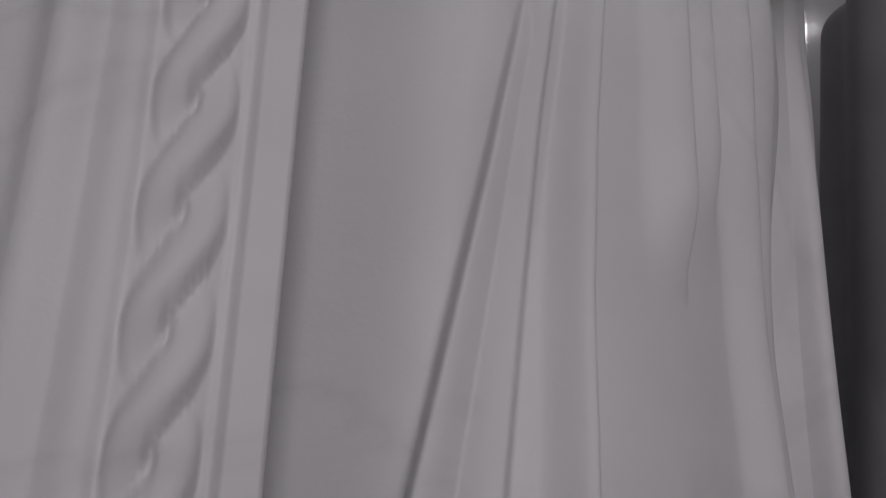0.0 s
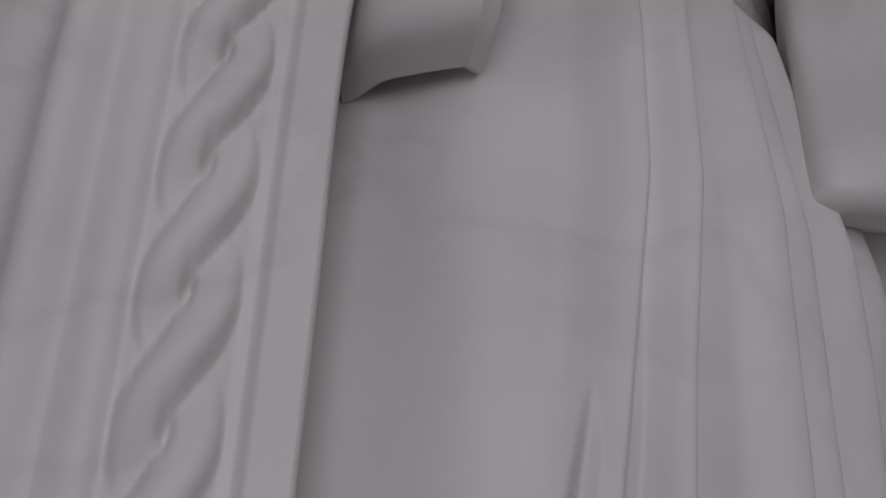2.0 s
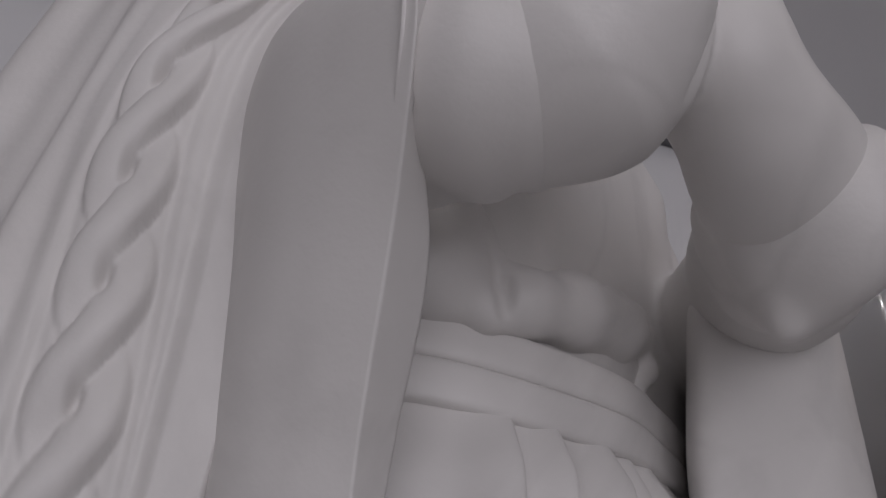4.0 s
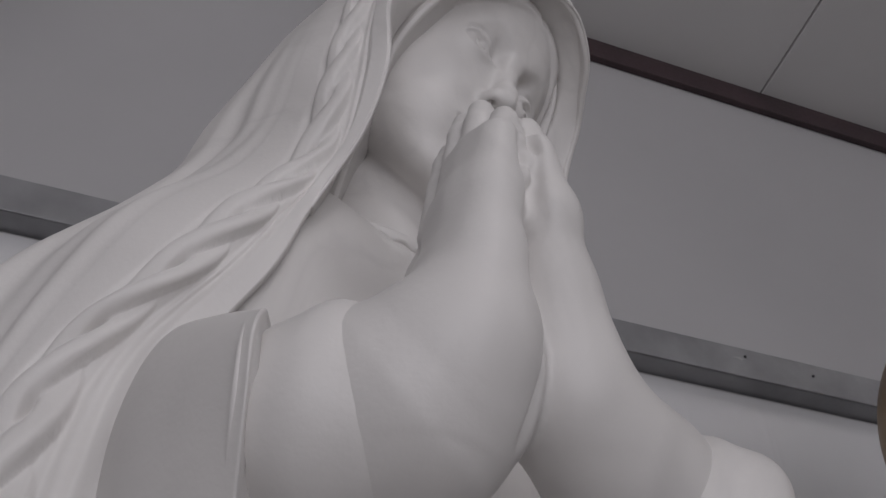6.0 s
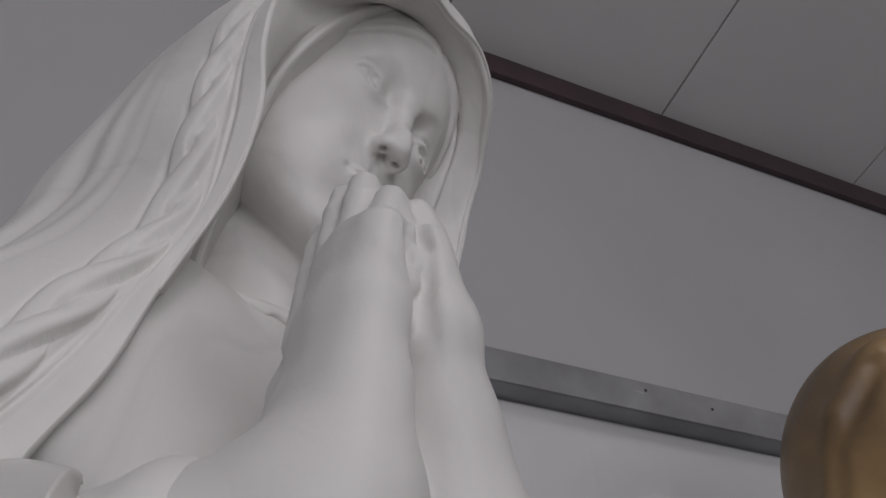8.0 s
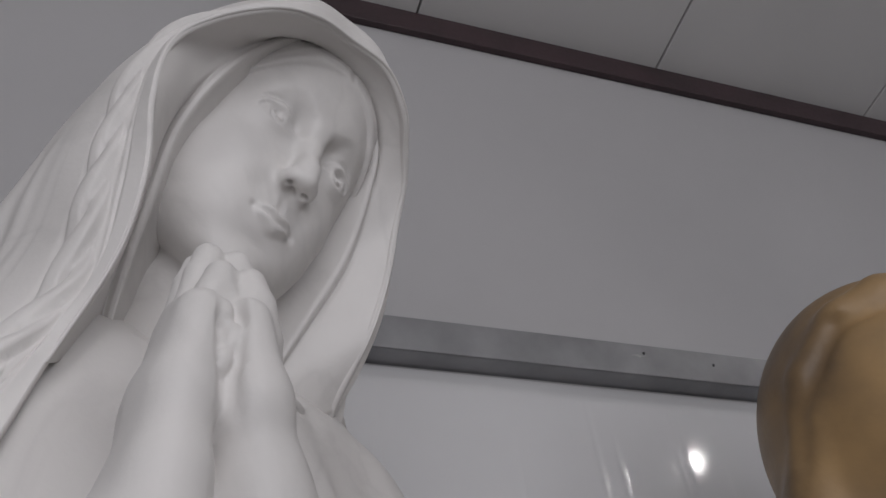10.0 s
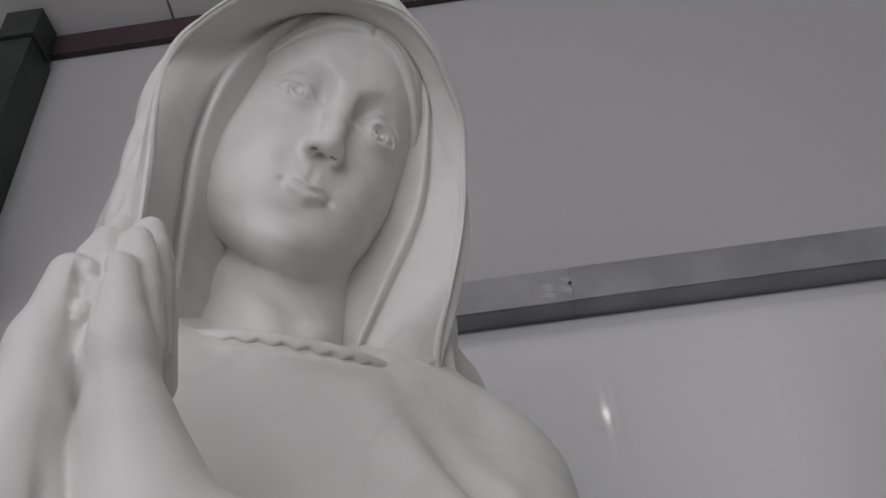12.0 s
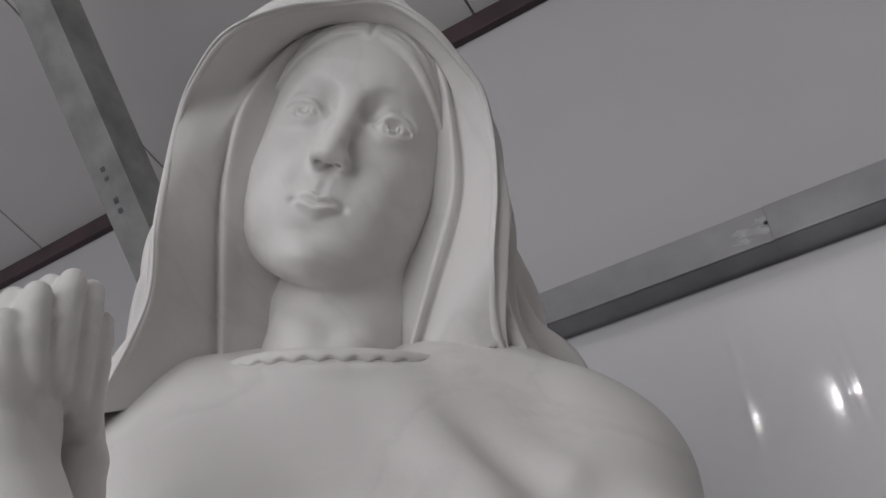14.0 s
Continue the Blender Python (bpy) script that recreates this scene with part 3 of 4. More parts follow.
def carve_body():
    """Torso, arms and sleeves."""
    f = Field((-0.40, -0.40, 1.50), (0.42, 0.2, 2.10), 0.0040)
    f.melt(ball((0, 0.0, 1.84), (0.19, 0.115, 0.2)), 0.03)
    f.melt(ball((0, 0.0, 1.68), (0.178, 0.145, 0.16)), 0.05)
    for s in (-1, 1):
        f.melt(ball((s * 0.085, -0.078, 1.82), (0.085, 0.062, 0.085)), 0.07)
    f.melt(ball((-0.165, 0.03, 1.92), (0.07, 0.07, 0.07)), 0.06)
    f.melt(ball((0.222, 0.015, 1.955), (0.095, 0.085, 0.085)), 0.06)
    f.melt(limb((-0.08, -0.01, 2.02), (-0.16, 0.02, 1.95), 0.055, 0.055), 0.05)
    f.melt(limb((0.08, -0.01, 2.02), (0.21, 0.015, 1.975), 0.06, 0.07), 0.05)
    f.melt(ball((0, -0.02, 1.96), (0.15, 0.1, 0.06)), 0.06)
    f.melt(limb((0.11, -0.045, 2.0), (0.19, -0.02, 1.995), 0.04, 0.045), 0.05)
    f.melt(limb((0.12, -0.030, 2.03), (0.163, -0.028, 2.042), 0.024, 0.026), 0.03)
    f.melt(limb((-0.11, -0.05, 1.95), (-0.195, -0.065, 1.855), 0.05, 0.04), 0.06)
    f.melt(limb((-0.13, -0.045, 1.985), (-0.178, -0.065, 1.91), 0.04, 0.045), 0.05)
    f.melt(limb((0.15, -0.05, 1.80), (0.165, -0.06, 1.50), 0.075, 0.075), 0.05)
    # faint folds that run from the neck over the chest
    for x0, x1, y0, y1, z1, r in ((0.06, 0.13, -0.094, -0.121, 1.86, 0.006), (0.1, 0.2, -0.070, -0.091, 1.90, 0.006), (0.15, 0.27, -0.052, -0.071, 1.87, 0.007)):
        f.melt(limb((x0, y0, 1.965), (x1, y1, z1), r * 0.6, r), 0.05)
    for x, z in ((-0.12, 1.672), (-0.05, 1.668), (0.02, 1.672), (0.09, 1.668)):  # cloth pushed up over the belt
        f.melt(ball((x, -0.114 + abs(x) * 0.25, z), (0.06, 0.04, 0.032)), 0.03)
    # the yoke under the neckline
    collar = lambda x, y, z: np.maximum((np.sqrt((x / 0.121) ** 2 + ((y + 0.025) / 0.098) ** 2) - 1) * 0.1 + np.maximum(1.980 - z, 0) * 0.8, z - 1.999 - saddle(x))
    f.melt((collar, (-0.13, -0.13, 1.90), (0.13, 0.08, 2.035)), 0.012)
    edge = lambda x, y, z: np.maximum((np.sqrt((x / 0.1275) ** 2 + ((y + 0.025) / 0.1045) ** 2) - 1) * 0.11 + np.clip(1.983 - z, 0, 0.08) * 0.35, z - 1.9850 - saddle(x))
    f.melt((edge, (-0.14, -0.15, 1.90), (0.14, 0.09, 2.02)), 0.008)
    # upper arms
    chain(f, [(-0.17, 0.04, 1.90, 0.055), (-0.175, 0.02, 1.76, 0.05)], 0.05)
    chain(f, [(0.24, 0.02, 1.93, 0.085), (0.26, -0.03, 1.75, 0.08)], 0.05)
    # forearms in their sleeves; the left sleeve hangs to a point
    chain(f, [(-0.175, -0.02, 1.73, 0.034), (-0.198, -0.12, 1.718, 0.037), (-0.214, -0.165, 1.711, 0.047), (-0.216, -0.210, 1.711, 0.0532), (-0.203, -0.2265, 1.713, 0.0512)], 0.008)
    chain(f, [(-0.044, -0.290, 1.714, 0.0415), (0.0, -0.280, 1.722, 0.050), (0.06, -0.252, 1.726, 0.054), (0.14, -0.20, 1.738, 0.055), (0.28, -0.08, 1.735, 0.058)], 0.02)
    chain(f, [(-0.045, -0.283, 1.708, 0.036), (-0.038, -0.280, 1.682, 0.024), (-0.031, -0.278, 1.636, 0.007)], 0.014)
    chain(f, [(0.01, -0.268, 1.725, 0.045), (0.015, -0.260, 1.690, 0.030), (-0.029, -0.276, 1.638, 0.007)], 0.014)
    # cuffs: one crisp edge each, a soft gather behind it
    for c, d, r, rows in (((-0.196, -0.232, 1.714), (0.42, -0.86, -0.17), 0.0500, ((0.0, 0.0020, 0.010), (0.024, 0.0012, 0.02))), ((-0.050, -0.291, 1.716), (-0.74, 0.38, 0.5), 0.0440, ((0.0, 0.0024, 0.005), (0.024, 0.002, 0.02), (0.050, 0.002, 0.03)))):
        d = unit(d)
        s = unit(np.cross(d, (0, 0, 1)))
        u = np.cross(s, d)
        for back, fat, k in rows:
            rim = [(*(np.array(c) - d * back + (r - 0.001 + back * 0.02) * (s * math.cos(t) + u * math.sin(t))), fat) for t in np.linspace(0, 2 * math.pi, 33)]
            chain(f, rim, k)
    return f.mesh()


def carve_pouch():
    """The slack fold of the blouse over the belt, lapped over the cloth beside it, with small gathers."""
    f = Field((-0.2, -0.21, 1.60), (0.14, -0.08, 1.78), 0.0024)
    chain(f, [(-0.108, -0.136, 1.650, 0.013), (-0.085, -0.144, 1.664, 0.020), (-0.04, -0.149, 1.676, 0.024), (0.015, -0.146, 1.687, 0.025), (0.06, -0.134, 1.697, 0.020), (0.088, -0.122, 1.704, 0.012)], 0.01)
    chain(f, [(-0.105, -0.134, 1.672, 0.010), (-0.112, -0.128, 1.70, 0.009), (-0.118, -0.118, 1.735, 0.008)], 0.02)
    chain(f, [(0.098, -0.118, 1.720, 0.007), (0.088, -0.132, 1.700, 0.010), (0.070, -0.142, 1.676, 0.011), (0.055, -0.142, 1.66, 0.010)], 0.006)
    chain(f, [(-0.190, -0.070, 1.668, 0.018), (-0.160, -0.098, 1.668, 0.020), (-0.132, -0.116, 1.667, 0.020), (-0.115, -0.120, 1.672, 0.018)], 0.02)
    chain(f, [(-0.14, -0.112, 1.68, 0.018), (-0.13, -0.108, 1.72, 0.016)], 0.03)
    chain(f, [(-0.116, -0.146, 1.690, 0.0025), (-0.113, -0.150, 1.668, 0.0055), (-0.108, -0.152, 1.640, 0.005)], 0.004, True)
    chain(f, [(0.082, -0.146, 1.704, 0.002), (0.064, -0.160, 1.684, 0.0035), (0.05, -0.165, 1.668, 0.003)], 0.005, True)
    chain(f, [(-0.06, -0.170, 1.700, 0.002), (0.0, -0.173, 1.706, 0.004), (0.05, -0.160, 1.712, 0.002)], 0.012, True)
    return f.mesh()


def carve_praying_pair():
    """The two palms laid together, with wrists and fingers; each side is carved alone, so that the seam stays crisp."""
    along, across = np.array([0.32, 0.947, 0.0]), np.array([0.947, -0.32, 0.0])

    def Q(s, z, off):
        p = np.array([-0.165, -0.30, 0.0]) + s * along + off * across
        return (p[0], p[1], z - 0.008)

    def P(s, z, off, r):
        p = np.array([-0.180, -0.317, 0.0]) + s * along + off * across
        return (p[0], p[1], z, r)

    # columns of the palm from the knuckles to the heel, and the wrist in its sleeve
    palms = {
        -1: (
            ((P(0.012, 1.882, -0.012, 0.0135), P(0.013, 1.835, -0.018, 0.0165), P(0.016, 1.79, -0.021, 0.0195), P(0.022, 1.745, -0.025, 0.025)), 0.012),
            ((P(0.030, 1.888, -0.013, 0.0135), P(0.031, 1.835, -0.019, 0.018), P(0.036, 1.785, -0.022, 0.022), P(0.040, 1.740, -0.026, 0.031)), 0.012),
            ((P(0.048, 1.886, -0.013, 0.0130), P(0.049, 1.835, -0.017, 0.0165), P(0.055, 1.790, -0.020, 0.020), P(0.060, 1.745, -0.024, 0.030)), 0.012),
            ((P(0.026, 1.742, -0.026, 0.028), P(0.050, 1.730, -0.025, 0.038), (-0.192, -0.246, 1.719, 0.0490), (-0.203, -0.220, 1.715, 0.0505)), 0.03),
        ),
        1: (
            ((P(0.010, 1.882, 0.013, 0.0135), P(0.011, 1.835, 0.020, 0.0170), P(0.021, 1.795, 0.030, 0.0205), P(0.034, 1.755, 0.040, 0.026)), 0.012),
            ((P(0.030, 1.888, 0.014, 0.0135), P(0.031, 1.835, 0.018, 0.0185), P(0.041, 1.790, 0.027, 0.0225), P(0.050, 1.755, 0.037, 0.029)), 0.012),
            ((P(0.048, 1.886, 0.013, 0.0130), P(0.049, 1.835, 0.017, 0.0170), P(0.058, 1.790, 0.025, 0.020), P(0.064, 1.755, 0.035, 0.027)), 0.012),
            ((P(0.038, 1.762, 0.039, 0.027), (-0.122, -0.296, 1.734, 0.026), (-0.090, -0.297, 1.718, 0.0310), (-0.056, -0.294, 1.714, 0.0400), (-0.04, -0.290, 1.714, 0.0415)), 0.03),
        ),
    }
    fingers = (
        ((0.006, 1.855), (-0.002, 1.886), (-0.003, 1.908), (-0.001, 1.924)),
        ((0.022, 1.868), (0.0180, 1.910), (0.019, 1.936), (0.0225, 1.954)),
        ((0.040, 1.870), (0.0370, 1.914), (0.0385, 1.941), (0.041, 1.959)),
        ((0.058, 1.862), (0.0550, 1.904), (0.056, 1.928), (0.058, 1.944)),
    )
    whole = None
    for side in (-1, 1):
        f = Field((-0.28, -0.38, 1.62), (0.06, -0.16, 2.0), 0.0026)
        for points, k in palms[side]:
            chain(f, points, k)
        o = side * 0.026
        for a, b, c, e in fingers:
            for first, last in ((0.80, 0.36), (0.44, 0.32)):
                offs = np.linspace(first, last, 4) * o
                line = [(*Q(*p, w), r) for p, w, r in zip((a, b, c, e), offs, (0.0118, 0.0110, 0.0102, 0.0086))]
                chain(f, line, 0.0022)
        chain(f, [(*Q(0.082, 1.80, o * 0.7), 0.016), (*Q(0.076, 1.845, o * 0.55), 0.0135), (*Q(0.068, 1.882, o * 0.4), 0.010)], 0.006)  # thumb
        if whole is None:
            whole = f
        else:
            k = 0.004
            w = np.maximum(k - np.abs(whole.f - f.f), 0) / k
            whole.f = np.minimum(whole.f, f.f) - w * w * k / 4
    seam = [P(0.004, 1.90, 0.001, 0.003), P(0.001, 1.86, 0.001, 0.0042), P(0.000, 1.82, 0.002, 0.0046), P(0.000, 1.78, 0.003, 0.0046), P(0.006, 1.735, 0.004, 0.0046), P(0.024, 1.69, 0.004, 0.004)]
    chain(whole, seam, 0.005, True)
    chain(whole, [P(0.004, 1.898, 0.001, 0.004), P(0.002, 1.875, 0.001, 0.0075), P(0.002, 1.850, 0.001, 0.006), P(0.003, 1.835, 0.001, 0.003)], 0.004, True)
    for z, off in ((1.882, -0.002), (1.868, 0.004), (1.853, -0.001)):  # fingertips inside the slot
        whole.melt(ball(P(0.007, z, off, 0)[:3], (0.0055, 0.006, 0.0085)), 0.003)
    return whole.mesh()


# edges of the skirt's folds: (height, angle) down each one, how proud it is, how wide its rise, the height at which it dies, and which side is on top
FRONT_PLEATS = (
    (((1.6, -95), (0.0, -91)), 0.0160, 22, -1, 1),
    (((1.6, -29), (1.5, -29.3), (1.4, -31), (1.3, -34), (1.2, -37), (1.1, -39.3), (0.99, -42), (0.0, -50)), 0.0144, 11, -1, 1),
    (((1.6, -34), (1.37, -35), (1.28, -38.8), (1.17, -43.8), (1.07, -48.9), (0.99, -53), (0.5, -70), (0.0, -75)), 0.0144, 10, -1, -1),
    (((1.6, -19), (1.5, -20.5), (1.4, -23), (1.3, -26), (1.2, -28), (1.1, -29), (0.99, -29.6), (0.0, -32)), 0.0144, 7, -1, 1),
    (((1.6, -6), (1.45, -8), (1.3, -9), (1.2, -9.5), (1.1, -9)), 0.0160, 9, 1.10, 1),
    (((1.6, 3), (1.1, 1)), 0.0096, 6, 1.15, 1),
    (((1.6, 12), (1.3, 12), (1.0, 11), (0.0, 10)), 0.0176, 8, -1, 1),
)
SIDE_PLEATS = (
    (((1.6, 24), (0.0, 24)), 0.0160, 9, -1, 1),
    (((1.6, 38), (0.0, 42)), 0.0208, 12, -1, 1),
    (((1.6, 58), (0.0, 63)), 0.0224, 14, -1, 1),
    (((1.6, 85), (0.0, 90)), 0.0224, 16, -1, 1),
    (((1.6, 125), (0.0, 125)), 0.0256, 22, -1, 1),
    (((1.6, 165), (0.0, 165)), 0.0256, 22, -1, 1),
    (((1.6, 205), (0.0, 205)), 0.0256, 22, -1, 1),
    (((1.6, 240), (0.0, 240)), 0.0224, 18, -1, 1),
)


def pleats(theta, z):
    """How far the skirt's folds stand out, by the angle from the front (to the figure's left) and the height."""
    out = np.zeros_like(theta)
    grow = 0.75 + 0.25 * np.clip((1.6 - z) / 0.4, 0, 1.5)
    for line, high, wide, end, way in FRONT_PLEATS + SIDE_PLEATS:
        at = np.interp(z, [p[0] for p in line[::-1]], [p[1] for p in line[::-1]])
        d = ((theta - at + 180) % 360 - 180) * way
        rise = np.clip(1 + d / wide, 0, 1)
        bump = np.where(d < 0, rise * rise * (3 - 2 * rise), 1 - soft(d, 0, 1.8))
        top = soft(1.36 - z, 0, 0.12) if way < 0 else 1.0
        out = np.maximum(out, high * grow * bump * soft(z, end, end + 0.08) * top)
    return out


def skirt():
    zs = np.concatenate([np.linspace(1.615, 0.85, 150), np.linspace(0.84, 0.0, 40)])
    th = np.linspace(-180, 180, 1081)[:-1]
    t, z = np.meshgrid(th, zs)
    a = np.interp(z, [0, 0.5, 0.9, 1.1, 1.2, 1.4, 1.56, 1.615], [0.30, 0.27, 0.237, 0.226, 0.226, 0.221, 0.197, 0.180])
    b = np.interp(z, [0, 0.5, 0.9, 1.1, 1.2, 1.4, 1.56, 1.615], [0.28, 0.24, 0.202, 0.190, 0.190, 0.188, 0.166, 0.148])
    r = 0.030 * np.exp(-(((z - 1.36) / 0.15) ** 2)) * soft(t, 0, 35) * (1 - soft(t, 110, 150)) + pleats(t, z) + 0.003 * np.sin(np.radians(t * 3 + z * 90)) + 0.0035 * np.sin(np.radians(t * 11 + 60 * np.sin(z * 4))) * soft(-t, 28, 45) * soft(1.58 - z, 0, 0.12)
    r *= np.clip((1.617 - z) / 0.05, 0.25, 1)
    wide = 1 + 0.14 * soft(t, 15, 50) * (1 - soft(t, 120, 165)) * soft(z, 1.35, 1.55)
    a, b = a * wide, b * wide
    x, y = (a + r) * np.sin(np.radians(t)), -(b + r) * np.cos(np.radians(t))
    grid = np.stack([x, y, z], -1)
    h, w = t.shape
    ids = np.arange(h * w).reshape(h, w)
    nxt = np.roll(ids, -1, 1)
    q = np.stack([ids[:-1], ids[1:], nxt[1:], nxt[:-1]], -1).reshape(-1, 4)
    return grid.reshape(-1, 3), q


def belt():
    """Two soft bands, one over the other, dipping a little at the front."""
    th = np.radians(np.linspace(-180, 180, 241)[:-1])
    out = []
    for z0, high, big in ((1.6085, 0.0125, 0.0), (1.635, 0.0125, -0.001)):
        ring = np.linspace(0, 2 * math.pi, 29)[:-1]
        c, s = np.cos(ring), np.sin(ring)
        prof_r = 0.0095 * np.sign(c) * np.abs(c) ** 0.35
        prof_z = high * np.sign(s) * np.abs(s) ** 0.5 + 0.0012 * np.sign(s) * (1 - np.abs(c))
        a = 0.183 + big + prof_r[None, :]
        b = 0.155 + big + prof_r[None, :]
        wide = 1 + 0.15 * soft(np.degrees(th), 15, 50) * (1 - soft(np.degrees(th), 120, 165))
        x = a * (np.sin(th) * wide)[:, None]
        y = -b * (np.cos(th) * wide)[:, None]
        z = z0 + prof_z[None, :] + 0.0025 * np.sin(th * 5)[:, None] - 0.004 * np.cos(th)[:, None]
        grid = np.stack([x, y, z + 0 * x], -1)
        n, k = grid.shape[:2]
        ids = np.arange(n * k).reshape(n, k)
        q = np.stack([ids, np.roll(ids, -1, 0), np.roll(np.roll(ids, -1, 0), -1, 1), np.roll(ids, -1, 1)], -1).reshape(-1, 4)
        out.append((grid.reshape(-1, 3), q))
    return out


def neckline():
    """A raised border round the neck, scalloped along its lower edge."""
    th = np.radians(np.linspace(-180, 180, 361)[:-1])
    ring = np.linspace(0, 2 * math.pi, 15)[:-1]
    c, s = np.cos(ring), np.sin(ring)
    wave = np.sin(th * 36)[:, None]
    low = np.clip(-s, 0, 1)  # only the lower edge is scalloped
    fat = 0.0045 * (1 + 0.12 * wave * low) * np.sign(c) * np.abs(c) ** 0.6
    x = (0.122 + fat) * np.sin(th)[:, None]
    y = -0.025 - (0.099 + fat) * np.cos(th)[:, None]
    z = 1.9985 + saddle(0.1235 * np.sin(th))[:, None] + 0.0055 * np.sign(s) * np.abs(s) ** 0.6 + 0.0019 * wave * low
    grid = np.stack([x, y, z + 0 * x], -1)
    n, k = grid.shape[:2]
    ids = np.arange(n * k).reshape(n, k)
    q = np.stack([ids, np.roll(ids, -1, 0), np.roll(np.roll(ids, -1, 0), -1, 1), np.roll(ids, -1, 1)], -1).reshape(-1, 4)
    return [(grid.reshape(-1, 3), q)]


# guide lines of the mantle, each from its hem round to the middle of the back
HOOD_RIGHT = [
    [(-0.003, -0.258, 2.325), (-0.003, -0.245, 2.373), (0, -0.13, 2.443), (0, 0, 2.396), (0, 0.06, 2.28)],
    [(-0.055, -0.264, 2.304), (-0.058, -0.245, 2.353), (-0.065, -0.13, 2.418), (-0.056, 0, 2.376), (0.02, 0.07, 2.26)],
    [(-0.104, -0.256, 2.277), (-0.11, -0.228, 2.303), (-0.119, -0.12, 2.348), (-0.102, 0, 2.316), (0.02, 0.08, 2.22)],
    [(-0.139, -0.219, 2.262), (-0.144, -0.185, 2.275), (-0.153, -0.09, 2.28), (-0.13, 0.02, 2.25), (0.02, 0.095, 2.18)],
    [(-0.158, -0.188, 2.238), (-0.16, -0.15, 2.228), (-0.167, -0.07, 2.22), (-0.149, 0.03, 2.19), (0.02, 0.11, 2.12)],
    [(-0.16, -0.176, 2.178), (-0.163, -0.135, 2.165), (-0.177, -0.06, 2.15), (-0.167, 0.05, 2.12), (0.02, 0.13, 2.05)],
]
SHOULDER_RIGHT = [
    [(-0.154, -0.174, 2.1), (-0.166, -0.128, 2.085), (-0.181, -0.05, 2.08), (-0.181, 0.06, 2.054), (0.02, 0.15, 1.98)],
    [(-0.152, -0.15, 2.03), (-0.169, -0.115, 2.005), (-0.209, -0.04, 2.009), (-0.223, 0.08, 1.966), (0.02, 0.17, 1.9)],
    [(-0.178, -0.13, 1.935), (-0.215, -0.112, 1.915), (-0.265, -0.03, 1.926), (-0.28, 0.1, 1.854), (0.02, 0.2, 1.8)],
    [(-0.198, -0.126, 1.87), (-0.245, -0.098, 1.855), (-0.292, -0.02, 1.843), (-0.3, 0.11, 1.76), (0.02, 0.22, 1.7)],
    [(-0.222, -0.100, 1.8), (-0.277, -0.056, 1.785), (-0.305, 0, 1.758), (-0.31, 0.12, 1.69), (0.02, 0.23, 1.6)],
    [(-0.227, -0.092, 1.72), (-0.287, -0.041, 1.71), (-0.315, 0.01, 1.68), (-0.32, 0.13, 1.6), (0.02, 0.24, 1.5)],
]
TRAIN_RIGHT = [
    [(-0.234, -0.084, 1.6), (-0.286, -0.040, 1.595), (-0.33, 0.005, 1.58), (-0.34, 0.14, 1.5), (0.02, 0.25, 1.42)],
    [(-0.244, -0.075, 1.46), (-0.286, -0.039, 1.46), (-0.347, 0, 1.45), (-0.36, 0.15, 1.4), (0.02, 0.26, 1.34)],
    [(-0.245, -0.074, 1.3), (-0.286, -0.039, 1.3), (-0.345, 0.005, 1.29), (-0.36, 0.16, 1.26), (0.02, 0.27, 1.22)],
    [(-0.246, -0.073, 1.1), (-0.285, -0.04, 1.1), (-0.345, 0.01, 1.1), (-0.36, 0.17, 1.08), (0.02, 0.28, 1.06)],
    [(-0.248, -0.073, 0.8), (-0.288, -0.038, 0.8), (-0.353, 0.02, 0.8), (-0.37, 0.19, 0.8), (0.02, 0.3, 0.8)],
    [(-0.26, -0.08, 0.02), (-0.3, -0.03, 0.02), (-0.395, 0.04, 0.02), (-0.41, 0.24, 0.02), (0.02, 0.38, 0.02)],
]
HOOD_LEFT = [
    [(-0.003, -0.258, 2.325), (-0.003, -0.245, 2.373), (0, -0.13, 2.443), (0, 0, 2.396), (0, 0.06, 2.28)],
    [(0.045, -0.262, 2.322), (0.045, -0.245, 2.363), (0.062, -0.13, 2.418), (0.053, 0, 2.376), (-0.02, 0.07, 2.26)],
    [(0.088, -0.248, 2.302), (0.089, -0.222, 2.323), (0.111, -0.12, 2.348), (0.098, 0, 2.316), (-0.02, 0.08, 2.22)],
    [(0.118, -0.222, 2.283), (0.125, -0.185, 2.295), (0.138, -0.09, 2.29), (0.125, 0.02, 2.25), (-0.02, 0.095, 2.18)],
    [(0.14, -0.2, 2.262), (0.141, -0.155, 2.27), (0.147, -0.07, 2.24), (0.134, 0.03, 2.19), (-0.02, 0.11, 2.12)],
    [(0.15, -0.176, 2.225), (0.153, -0.135, 2.22), (0.158, -0.055, 2.19), (0.147, 0.05, 2.12), (-0.02, 0.13, 2.05)],
]
